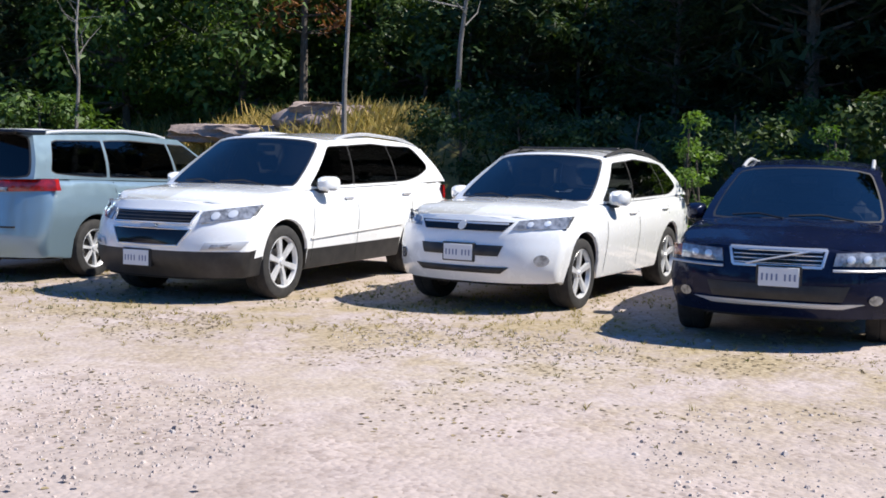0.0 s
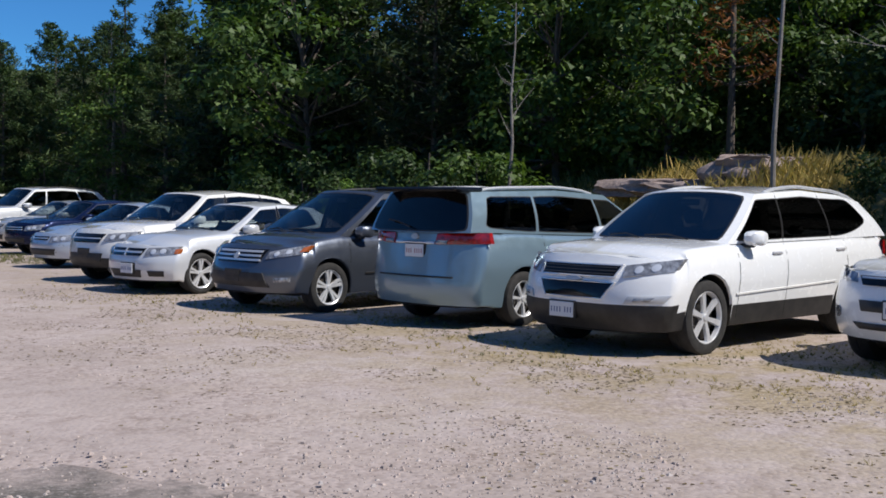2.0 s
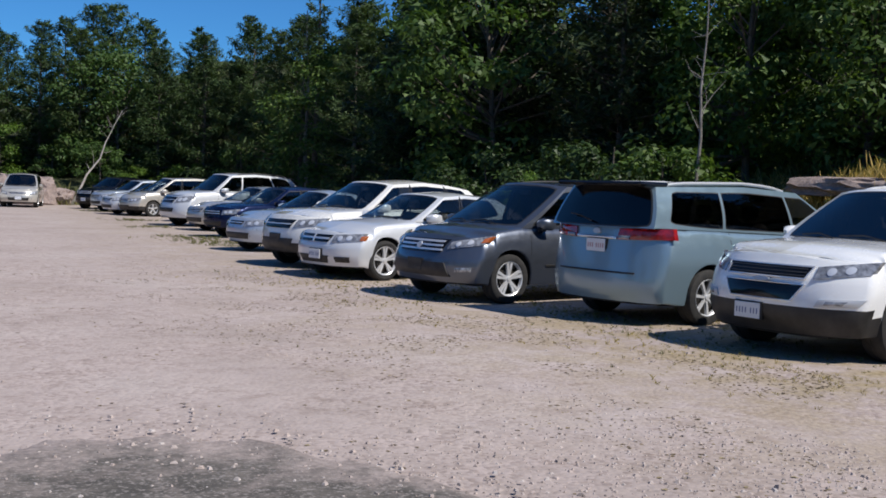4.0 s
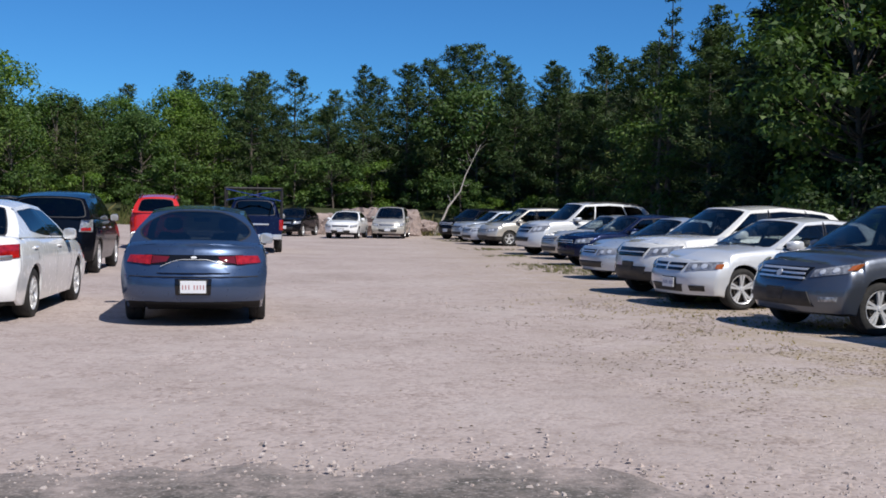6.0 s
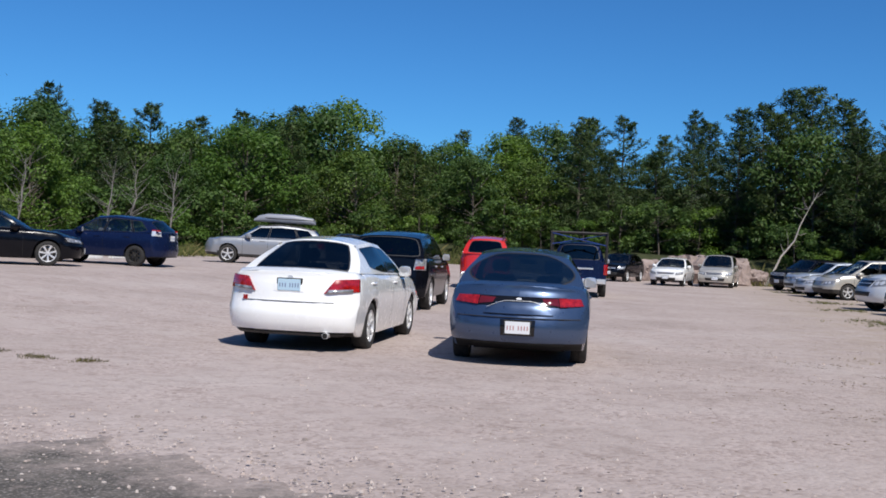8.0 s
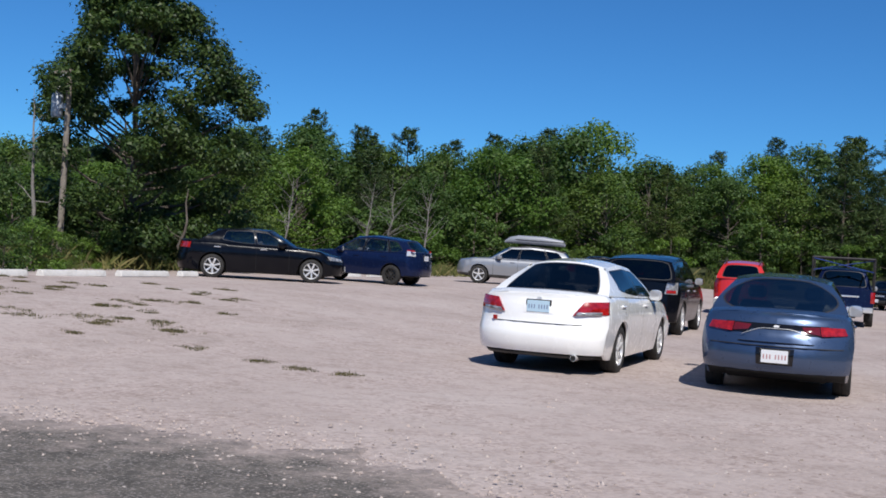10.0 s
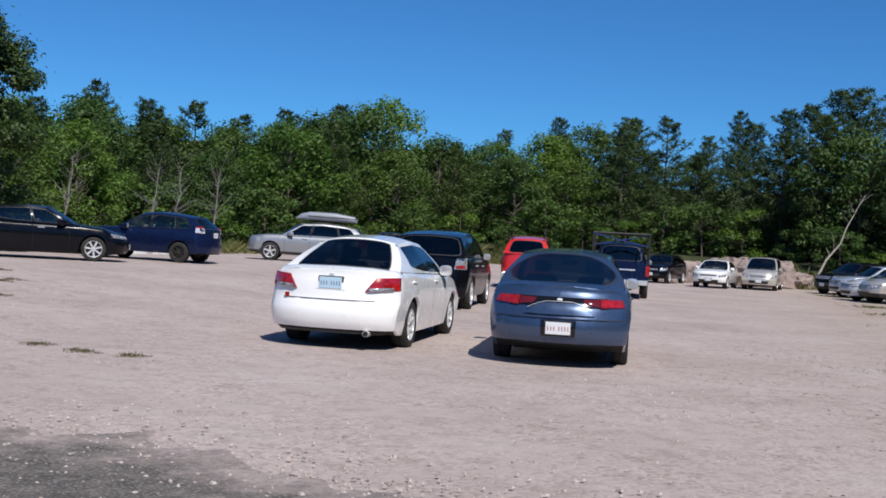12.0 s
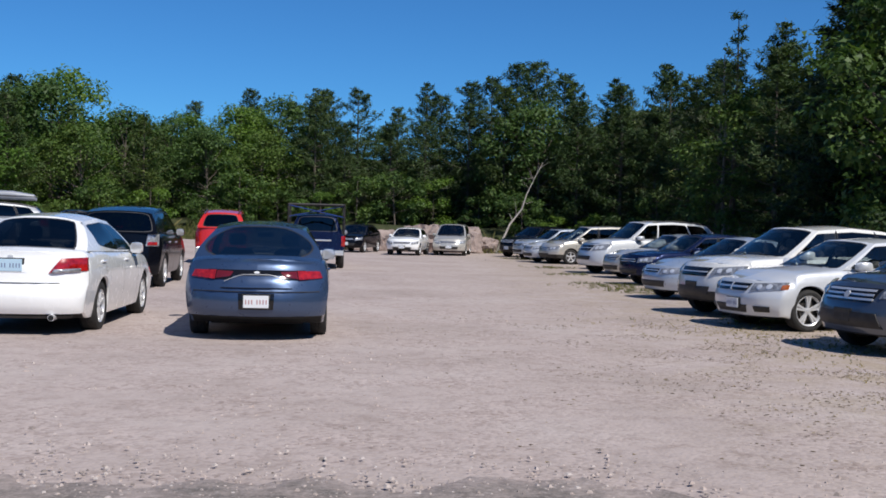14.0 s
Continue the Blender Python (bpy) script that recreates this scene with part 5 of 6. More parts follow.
# unseen trees added round the back of the lot to dim reflections and skylight
for k in range(20):
    az = 66 + 200 * (k + rt.uniform(0.1, 0.9)) / 20
    d = rt.uniform(30, 37)
    if rt.random() < 0.5:
        plant("pine_tree", rt.choice(shaded_pines), *azimuth(az, d), rt.uniform(0.85, 1.05), rt.uniform(0, 360), "large dark white pine with dense branches", "pine tree", "trees of the wood")
    else:
        plant("broadleaf_tree", rt.choice(far_leafy), *azimuth(az, d), rt.uniform(1.0, 1.2), rt.uniform(0, 360), "leafy green maple in full summer foliage", "tree", "trees of the wood")
# the big oak by the wheel stops
oak = list(broadleaf(9.6, 6.2, 80000, 0.125, 207, LEAF_OAK_SHADE, 0.03, 130, puff=0.72))
plant("oak_tree", oak, *azimuth(42.5, 36.5), 1.04, 20, "large dark green oak with a broad crown", "tree", "trees of the wood")
plant("broadleaf_tree", near_leafy[1], *azimuth(37.6, 43.0), 0.70, 60, "leafy green tree beside the oak", "tree", "trees of the wood")
for az, d, s in ((46, 37, 0.8), (48, 36, 0.9), (44, 36.5, 1.0), (38.5, 37.5, 1.0), (36.5, 39, 0.8), (42, 35.5, 0.8), (47.2, 32.5, 0.55), (45.7, 33, 0.45), (48.2, 28.5, 0.45), (47.0, 29.5, 0.5), (46.0, 30.5, 0.4), (44.6, 33.5, 0.35)):
    x, y = azimuth(az, d)
    plant("shrub", rt.choice(shaded_shrubs if d > 34 else shrubs), x, y, s, rt.uniform(0, 360), "dense green shrub under the oak", "shrub", "shrubs")


# bare and dead trees
def bare(name, base, tip, radius, seed, mat, label, twigs=14, spread=1.2):
    r = np.random.default_rng(seed)
    b, t = np.array(base, float), np.array(tip, float)
    pts = [b + (t - b) * q + r.normal(0, 0.05, 3) * (0 < q < 1) for q in np.linspace(0, 1, 7)]
    ob = thing(name, pose(*base), label, "dead tree", "dead trees")
    part("trunk", *tube([p - b for p in pts], [radius * (1 - 0.8 * q) for q in np.linspace(0, 1, 7)], 8), mat, ob)
    for k in range(twigs):
        q = r.uniform(0.35, 1.0)
        s = b + (t - b) * q - b
        d = r.normal(size=3) * np.array((1, 1, 0.5)) + np.array((0, 0, 1.1))
        d = d / np.linalg.norm(d) * spread * r.uniform(0.4, 1.0)
        rr = radius * (0.35 - 0.25 * q)
        part("branch", *tube([s, s + d * 0.5 + r.normal(0, 0.06, 3), s + d], [rr, rr * 0.7, rr * 0.25], 5), mat, ob)
    return ob


def on(az, d, dz=0.0):
    x, y = azimuth(az, d)
    return (x, y, rise(x, y) + dz)


b0, b1 = on(-3.0, 66.0, -0.1), on(-5.35, 67.5)
bare("dead_birch", b0, (b1[0], b1[1], 5.6), 0.08, 3, BARK_PALE, "leaning dead white birch at the end of the lot", 12, 1.3)
x, y, z = on(-47.9, 22.0, -0.1)
bare("dead_tree", (x, y, z), (x + 0.25, y, z + 9), 0.055, 5, BARK_GREY, "slender grey trunk in front of the wood", 12, 0.9)
x, y, z = on(-34.6, 24.0, -0.1)
bare("dead_tree", (x, y, z), (x + 0.2, y + 0.1, z + 6), 0.055, 6, BARK_GREY, "slender grey trunk in front of the wood", 16, 1.0)
x, y, z = on(-53.6, 21.5, -0.1)
bare("dead_tree", (x, y, z + 0.3), (x - 0.5, y - 0.9, z + 4.6), 0.06, 7, BARK_GREY, "bare grey branching tree on the bank", 18, 1.3)
for az, d, s in ((29.5, 53, 2), (27.6, 53, 3), (30.6, 54, 4), (34.8, 50, 5)):
    x, y, z = on(az, d, -0.1)
    bare("dead_tree", (x, y, z), (x + 0.4, y, z + 4.0), 0.06, 20 + s, BARK_GREY, "bare grey tree at the edge of the wood", 22, 1.7)
x, y, z = on(46.9, 35, -0.1)
bare("dead_tree", (x, y, z), (x - 0.3, y, z + 5.0), 0.08, 33, BARK_GREY, "thin pale trunk beside the lot", 8, 1.2)
x, y, z = on(-14.6, 53.5, -0.1)
bare("dead_tree", (x, y, z), (x - 0.2, y, z + 9.5), 0.12, 35, BARK_GREY, "tall pine snag with few branches", 16, 1.1)
x, y, z = on(39.8, 33.6, -0.1)
bare("dead_tree", (x, y, z), (x + 0.1, y, z + 2.6), 0.07, 37, BARK, "broken grey stem behind the black sedan", 5, 0.8)
# ---- the parked cars ----
def spec(kind, L, W, H, wb, fo, R, paint, **more):
    """Measures of a car of a kind: suv, van or sedan."""
    hl = L / 2
    c = dict(L=L, W=W, H=H, wb=wb, fo=fo, R=R, tw=0.235, paint=paint)
    if kind == "suv":
        xc, xb, xt = hl - 1.38, -hl + 0.16, -hl + 0.58
        xw = xc - 0.80
        zn, zc, zb = 0.545 * H, 0.635 * H, 0.665 * H
        c.update(lean_f=[(0.2, 0.14), (0.42, 0.0), (0.6, 0.0), (0.8, 0.05), (1.05, 0.24)], lean_r=[(0.2, 0.1), (0.45, 0.0), (0.7, 0.02), (1.3, 0.12)], bow_r=0.34)
        mids = [(xc - 1.08, xw - 0.38), ((xc - 1.08) * 0.45 + xb * 0.55, (xw - 0.38) * 0.45 + xt * 0.55), (xb + 0.16, xt + 0.16)]
        c.update(zw=H - 0.115, zr=H - 0.175, roof=[((xw + xt) / 2 + 0.25, H - 0.06), (xt + 0.55, H - 0.10)], sill=0.28)
    elif kind == "van":
        xc, xb, xt = hl - 1.12, -hl + 0.14, -hl + 0.32
        xw = xc - 1.0
        zn, zc, zb = 0.50 * H, 0.60 * H, 0.64 * H
        c.update(lean_f=[(0.2, 0.12), (0.42, 0.0), (0.58, 0.0), (0.8, 0.10), (1.0, 0.30)], lean_r=[(0.2, 0.1), (0.45, 0.0), (0.7, 0.03), (1.3, 0.12)], bow_r=0.3)
        mids = [(xc - 1.25, xw - 0.30), ((xc - 1.25) * 0.47 + xb * 0.53, (xw - 0.3) * 0.47 + xt * 0.53), (xb + 0.14, xt + 0.18)]
        c.update(zw=H - 0.10, zr=H - 0.10, roof=[((xw + xt) / 2 + 0.3, H - 0.055)], sill=0.25)
    else:
        xc, xb, xt = hl - 1.48, -hl + 0.62, -hl + 1.25
        xw = xc - 0.80
        zn, zc, zb = 0.50 * H, 0.655 * H, 0.695 * H
        c.update(lean_f=[(0.15, 0.12), (0.38, 0.0), (0.55, 0.0), (0.72, 0.08), (0.95, 0.26)], lean_r=[(0.2, 0.1), (0.42, 0.0), (0.6, 0.02), (0.95, 0.10)], bow_r=0.36)
        mids = [(xc - 1.05, xw - 0.35), (xb + 0.55, xt + 0.10)]
        c.update(zw=H - 0.085, zr=H - 0.10, roof=[((xw + xt) / 2 + 0.15, H - 0.045)], sill=0.2, pr=3.2)
    tail = [(-hl, zb - 0.03)] if kind != "sedan" else [(-hl, zb - 0.06), (-hl + 0.12, zb - 0.005)]
    c.update(xc=xc, xw=xw, xt=xt, xb=xb, top=tail + [(xb, zb), (xc, zc), (hl - 0.75, (zn + zc * 1.6) / 2.6 + 0.02), (hl - 0.28, zn + 0.05), (hl, zn)],
             windows=[(xc, xw)] + mids, seams=(xc - 0.12, mids[0][0], mids[1][0] + (0.05 if kind != "sedan" else 0.12)))
    zh = (zb - 0.16)
    c.update(handles=[(mids[0][0] + 0.2, zh), (mids[1][0] + (0.2 if kind != "sedan" else 0.02), zh + 0.015)])
    c.update(more)
    return c


WHITE = car_paint("white_paint", (0.87, 0.88, 0.87), 0.0, 0.25)
WHITE_PEARL = car_paint("pearl_white_paint", (0.78, 0.77, 0.73), 0.0, 0.25)
BLUE_PALE = car_paint("pale_blue_paint", (0.24, 0.34, 0.40), 0.5, 0.34)
GREY_DARK = car_paint("dark_grey_paint", (0.115, 0.13, 0.16), 0.7, 0.36)
SILVER = car_paint("silver_paint", (0.66, 0.68, 0.70), 0.2, 0.35)
SILVER_WARM = car_paint("warm_silver_paint", (0.55, 0.53, 0.48), 0.4)
SILVER_BLUE = car_paint("blue_silver_paint", (0.46, 0.52, 0.60), 0.4)
NAVY = car_paint("navy_paint", (0.005, 0.009, 0.032), 0.2, 0.25)
NAVY_MID = car_paint("dark_blue_paint", (0.007, 0.015, 0.055), 0.3, 0.25)
STEEL_BLUE = car_paint("steel_blue_paint", (0.042, 0.075, 0.15), 0.45)
BLACK = car_paint("black_paint", (0.003, 0.0035, 0.006), 0.0, 0.2)
RED = car_paint("red_paint", (0.55, 0.02, 0.015), 0.0)
SILVER_TRIM = material("satin_trim", (0.55, 0.56, 0.57), 0.4, 0.3)

GLASS_SMOKE = glass_mat("smoked_windscreen", (0.07, 0.08, 0.085), ior=1.9)
GLASS_SKY = glass_mat("coated_windscreen", (0.20, 0.23, 0.25), ior=2.5)
GLASS_BLUE = glass_mat("sky_tinted_glass", (0.30, 0.38, 0.40), ior=3.0)
SILVER_DIM = car_paint("grey_silver_paint", (0.27, 0.285, 0.31), 0.3, 0.38)
DIM_LENS = material("smoked_red_lens", (0.12, 0.008, 0.01), 0.12, 0.0, 1.0)
INK = (PLATE, PLATE_INK)

# white crossover, front to the lot
c = spec("suv", 5.2, 1.99, 1.76, 3.02, 0.98, 0.385, WHITE, tw=0.255, clad=0.50, sill_clad=0.45, sill=0.27, lift=0.0, rim=0.68, spokes=(6, 0.27, 0), pillar=0.014, rails=(0.15, -2.0, ALLOY),
         handle_mat=CHROME, plate_f=(-0.12, 0.45, *INK), side_glass=[GLASS_DARK] * 3, wind_glass=GLASS_SKY, mirror_mat=WHITE, kick=0.45, win_round=0.2, windows=[(1.22, 0.42), (0.10, 0.02), (-0.98, -0.92), (-2.30, -1.72)],
         mouldings=[(1.15, -0.95, 0.60, 0.66, 0.022, WHITE_PEARL, "side_moulding")])
c["front"] = [("upper_grille", GLOSS_BLACK, ("mid", 0.46, 0.50, 0.80, 0.915)), ("lower_grille", GLOSS_BLACK, ("mid", 0.36, 0.47, 0.585, 0.745)),
              ("grille_frame", CHROME, ("frame", 0.46, 0.50, 0.80, 0.915, 0.014), 0.02), ("lower_grille_frame", CHROME, ("frame", 0.36, 0.47, 0.585, 0.745, 0.012), 0.018),
              ("grille_bar", TRIM, ("bars", 0.45, 0.81, 0.905, 3, 0.012), 0.022), ("emblem", SILVER_TRIM, ("disc", 0, 0.772, 0.10, 0.022), 0.03),
              ("headlight", CLEAR_LENS, [(0.54, 0.80), (0.53, 0.915), (0.955, 0.985), (0.93, 0.86)]),
              ("fog_light_trim", SILVER_TRIM, [(0.58, 0.545), (0.62, 0.62), (0.95, 0.635), (0.90, 0.56)], 0.014), ("fog_light", CLEAR_LENS, [(0.66, 0.565), (0.68, 0.605), (0.84, 0.61), (0.80, 0.57)], 0.022)]
c["rear"] = [("tail_light", RED_LENS, [(0.70, 0.95), (0.70, 1.12), (0.97, 1.12), (0.96, 0.95)])]
build_car("crossover_car", standing(1, 1, 8.32, 8.48, 192, c), c, "white crossover car with black lower trim, parked on gravel")

# white compact suv
c = spec("suv", 4.59, 1.87, 1.63, 2.65, 0.93, 0.36, WHITE, clad=0.0, sill=0.27, rim=0.68, spokes=(5, 0.27, 0), pillar=0.014, rails=(0.15, -1.75, TRIM), crossbars=(-0.25, -1.1),
         plate_f=(0, 0.59, *INK), mirror_mat=WHITE, wind_glass=GLASS_SKY, bow_f=0.46, kick=0.35)
c["front"] = [("upper_grille", GLOSS_BLACK, ("mid", 0.42, 0.50, 0.80, 0.885)), ("grille_bar", CHROME, ("bars", 0.46, 0.855, 0.885, 1, 0.018), 0.024), ("bumper_intake", TRIM, ("mid", 0.40, 0.44, 0.565, 0.665)),
              ("lower_intake", TRIM, ("mid", 0.42, 0.50, 0.40, 0.46)), ("emblem", SILVER_TRIM, ("disc", 0, 0.845, 0.042, 0.042), 0.028),
              ("headlight", CLEAR_LENS, [(0.50, 0.82), (0.54, 0.90), (0.92, 0.945), (0.90, 0.83)]), ("fog_light", CLEAR_LENS, ("disc", 0.76, 0.53, 0.055, 0.055)), ("fog_light", CLEAR_LENS, ("disc", -0.76, 0.53, 0.055, 0.055))]
build_car("suv", standing(1, 1, 9.94, 5.74, 187, c), c, "white compact suv with black roof rack, parked on weedy gravel", "suv")

# dark blue estate
c = spec("suv", 4.73, 1.86, 1.55, 2.76, 0.94, 0.345, NAVY, sill=0.24, clad=0.0, spokes=(5, 0.3, 0.0), rails=(-0.05, -2.0, SILVER_TRIM), plate_f=(0.02, 0.60, *INK), cabin=CABIN,
         mirror_mat=NAVY, wind_glass=GLASS_SKY, xc=0.95, xw=0.05)
c["windows"] = [(0.95, 0.05), (-0.15, -0.33), (-1.15, -1.15), (-2.05, -1.75)]
c["top"] = [(-2.365, 0.98), (-2.2, 1.0), (0.95, 0.96), (1.6, 0.92), (2.1, 0.84), (2.365, 0.78)]
c["front"] = [("grille", GLOSS_BLACK, ("mid", 0.34, 0.37, 0.685, 0.82)), ("grille_frame", CHROME, ("frame", 0.34, 0.37, 0.685, 0.82, 0.022), 0.022), ("grille_bar", CHROME, ("bars", 0.34, 0.69, 0.82, 4, 0.007), 0.02),
              ("headlight", CLEAR_LENS, [(0.42, 0.70), (0.44, 0.80), (0.80, 0.81), (0.80, 0.70)]), ("turn_signal", AMBER, [(0.80, 0.71), (0.80, 0.80), (0.89, 0.80), (0.88, 0.71)]),
              ("bumper_strip", SILVER_TRIM, [(0.42, 0.655), (0.42, 0.675), (0.90, 0.675), (0.90, 0.655)], 0.02), ("skid_plate", SILVER_TRIM, ("mid", 0.50, 0.66, 0.36, 0.40), 0.02),
              ("lower_intake", TRIM, ("mid", 0.50, 0.55, 0.42, 0.54)), ("fog_light", CLEAR_LENS, ("disc", 0.74, 0.43, 0.05, 0.04)), ("fog_light", CLEAR_LENS, ("disc", -0.74, 0.43, 0.05, 0.04))]
car, fn = build_car("estate_car", standing(1, -1, 9.64, 4.25, 194, c), c, "dark blue estate car with roof rails, parked nose out")
part("emblem_bar", *fn["patch"](fn["front"], [(-0.24, 0.69), (-0.24, 0.705), (0.24, 0.815), (0.24, 0.80)], 0.03), CHROME, car)

# pale blue minivan seen from behind
c = spec("van", 5.08, 1.965, 1.74, 3.03, 1.0, 0.345, BLUE_PALE, spokes=(7, 0.2, 0.0), rim=0.64, rails=(0.2, -2.1, SILVER_TRIM), boot_z=0.66, plate_r=(-0.02, 0.93, *(PLATE, PLATE_INK_RED)), bow_b=0.12, pr=3.2, deep_r=0.8,
         back_hole=(0.04, 0.96, 0.04, 0.95), side_glass=[GLASS, GLASS_DARK, GLASS_DARK], pillar=0.03, pillar_mat=BLUE_PALE, kick=0.1, wind_glass=GLASS_SKY)
c["top"] = [(-2.54, 1.13), (-2.4, 1.17), (1.4, 1.07), (1.9, 1.0), (2.3, 0.92), (2.54, 0.86)]
c["rear"] = [("tail_light", RED_LENS, [(0.34, 1.01), (0.36, 1.14), (0.95, 1.16), (0.98, 1.03)], 0.016), ("reverse_light", CLEAR_LENS, [(0.36, 1.02), (0.37, 1.06), (0.52, 1.06), (0.52, 1.02)], 0.034),
             ("chrome_strip", CHROME, ("mid", 0.33, 0.33, 1.015, 1.045), 0.02), ("bumper_step", TRIM, ("mid", 0.62, 0.62, 0.615, 0.635), 0.012), ("emblem", SILVER_TRIM, ("disc", 0, 1.10, 0.06, 0.035), 0.02)]
car, fn = build_car("minivan", standing(-1, -1, 8.15, 11.54, 15, c), c, "pale blue minivan with red tail lights, parked tail out", "minivan")
part("roof_spoiler", *block(-2.50, -2.0, -0.70, 0.70, 1.645, 1.70, 0.025), GLOSS_BLACK, car, "black roof spoiler")
part("rear_wiper", *tube([(-2.56, 0.0, 1.22), (-2.53, 0.22, 1.28), (-2.50, 0.42, 1.30)], 0.01, 5), TRIM, car)

# dark grey minivan
c = spec("van", 5.06, 2.01, 1.73, 3.0, 0.90, 0.345, GREY_DARK, spokes=(5, 0.36, 0.16), rim=0.68, rails=(0.2, -2.1, TRIM), plate_f=(0, 0.50, TRIM, TRIM), mirror_mat=GREY_DARK,
         side_glass=[GLASS, GLASS_DARK, GLASS_DARK], mouldings=[(1.0, -1.0, 0.52, 0.54, 0.03, TRIM, "side_moulding")])
c["front"] = [("grille", GLOSS_BLACK, ("mid", 0.44, 0.52, 0.68, 0.86)), ("grille_bar", CHROME, ("bars", 0.46, 0.69, 0.86, 3, 0.026), 0.022), ("emblem", SILVER_TRIM, ("disc", 0, 0.77, 0.05, 0.045), 0.03),
              ("headlight", CLEAR_LENS, [(0.54, 0.73), (0.56, 0.83), (0.95, 0.93), (0.93, 0.80)]), ("turn_signal", AMBER, [(0.90, 0.83), (0.905, 0.89), (0.96, 0.92), (0.945, 0.84)], 0.02),
              ("lower_intake", TRIM, ("mid", 0.62, 0.55, 0.36, 0.55)), ("fog_light", CLEAR_LENS, [(0.70, 0.43), (0.70, 0.49), (0.88, 0.50), (0.87, 0.44)])]
build_car("minivan", standing(1, 1, 6.66, 14.2, 196, c), c, "dark grey minivan with chrome grille and wheels, on gravel", "minivan")

# silver sedan
c = spec("sedan", 4.77, 1.82, 1.49, 2.765, 0.87, 0.335, SILVER, spokes=(5, 0.34, 0.14), rim=0.7, plate_f=(0.1, 0.42, *INK), wind_glass=GLASS_CLEAR, side_glass=[GLASS_CLEAR, GLASS], cabin=CABIN)
c["front"] = [("grille", GLOSS_BLACK, ("mid", 0.36, 0.42, 0.62, 0.74)), ("grille_bar", CHROME, ("bars", 0.38, 0.66, 0.70, 1, 0.03), 0.022), ("grille_post", CHROME, ("mid", 0.02, 0.02, 0.62, 0.74), 0.024),
              ("headlight", CLEAR_LENS, [(0.44, 0.62), (0.46, 0.745), (0.85, 0.775), (0.84, 0.65)]), ("turn_signal", AMBER, [(0.83, 0.66), (0.83, 0.73), (0.875, 0.74), (0.865, 0.66)], 0.018),
              ("lower_intake", TRIM, ("mid", 0.36, 0.40, 0.28, 0.40)), ("fog_light", TRIM, [(0.52, 0.30), (0.52, 0.39), (0.74, 0.39), (0.72, 0.30)])]
build_car("sedan_car", standing(1, 1, 6.04, 17.9, 199, c), c, "silver sedan with split-spoke alloy wheels, parked nose out", "sedan")

# the row beyond: crossover, small sedan, suvs
def face(c, zg, zt, lamp=0.14, amber=False, bars=2, hw=0.46):
    """A plain front: grille, lamps, lower intake."""
    w = c["W"] / 2
    c["front"] = [("grille", GLOSS_BLACK, ("mid", hw * 0.85, hw, zg, zt)), ("grille_bar", CHROME, ("bars", hw * 0.9, zg, zt, bars, 0.02), 0.022),
                  ("headlight", CLEAR_LENS, [(hw + 0.03, zt - lamp), (hw + 0.05, zt), (w - 0.05, zt + 0.05), (w - 0.07, zt - lamp + 0.04)]),
                  ("lower_intake", TRIM, ("mid", 0.45, 0.5, zg - 0.32, zg - 0.18))]
    if amber:
        c["front"].append(("turn_signal", AMBER, [(w - 0.13, zt - lamp + 0.05), (w - 0.13, zt), (w - 0.045, zt + 0.03), (w - 0.06, zt - lamp + 0.06)], 0.02))
    return c


c = face(spec("suv", 4.70, 1.99, 1.72, 2.75, 0.85, 0.37, WHITE_PEARL, spokes=(5, 0.3, 0.0), clad=0.46, wind_glass=GLASS_CLEAR, side_glass=[GLASS, GLASS_DARK, GLASS_DARK], plate_f=(0, 0.55, TRIM, TRIM)), 0.74, 0.90, 0.13, False, 1)
build_car("suv", standing(1, -1, 5.38, 21.97, 199, c), c, "pearl white suv with clear windscreen, parked in a row", "suv")
c = face(spec("sedan", 4.22, 1.69, 1.45, 2.55, 0.80, 0.30, SILVER_BLUE, spokes=(7, 0.2, 0), wind_glass=GLASS_CLEAR), 0.62, 0.70, 0.13, False, 1, 0.3)
build_car("sedan_car", standing(1, -1, 5.55, 26.75, 199, c), c, "small blue-silver sedan parked nose out", "sedan")
c = face(spec("suv", 4.55, 1.80, 1.52, 2.65, 0.92, 0.33, NAVY_MID, wind_glass=GLASS_CLEAR), 0.66, 0.78, 0.13, False)
build_car("crossover_car", standing(1, -1, 6.17, 33.2, 199, c), c, "dark blue crossover parked in a row")
c = face(spec("sedan", 4.65, 1.78, 1.47, 2.65, 0.92, 0.32, SILVER_WARM, wind_glass=GLASS_CLEAR), 0.62, 0.74, 0.13, False)
build_car("sedan_car", standing(1, -1, 6.34, 37.6, 199, c), c, "warm silver sedan parked in a row", "sedan")
c = face(spec("suv", 5.14, 2.01, 1.93, 2.95, 0.98, 0.40, SILVER, spokes=(5, 0.3, 0), rails=(0.2, -2.2, TRIM), pillar_mat=SILVER, kick=0.05, side_glass=[GLASS, GLASS_DARK, GLASS_DARK]), 0.82, 1.02, 0.2, False, 1)
build_car("large_suv", standing(1, -1, 5.97, 41.4, 199, c), c, "large silver suv with dark windows, parked in a row", "suv")
c = face(spec("van", 4.9, 1.88, 1.98, 2.9, 0.9, 0.34, BLACK), 0.8, 0.95)
build_car("van", standing(1, -1, 6.9, 45.6, 199, c), c, "black van mostly hidden behind an suv", "van")
c = face(spec("van", 5.1, 1.86, 1.74, 3.07, 1.0, 0.335, SILVER_WARM, spokes=(5, 0.34, 0), side_glass=[GLASS, GLASS_DARK, GLASS_DARK], clad=0.42), 0.66, 0.76)
build_car("minivan", standing(1, 1, 6.1, 50.5, 199, c), c, "warm silver minivan parked in a row", "minivan")
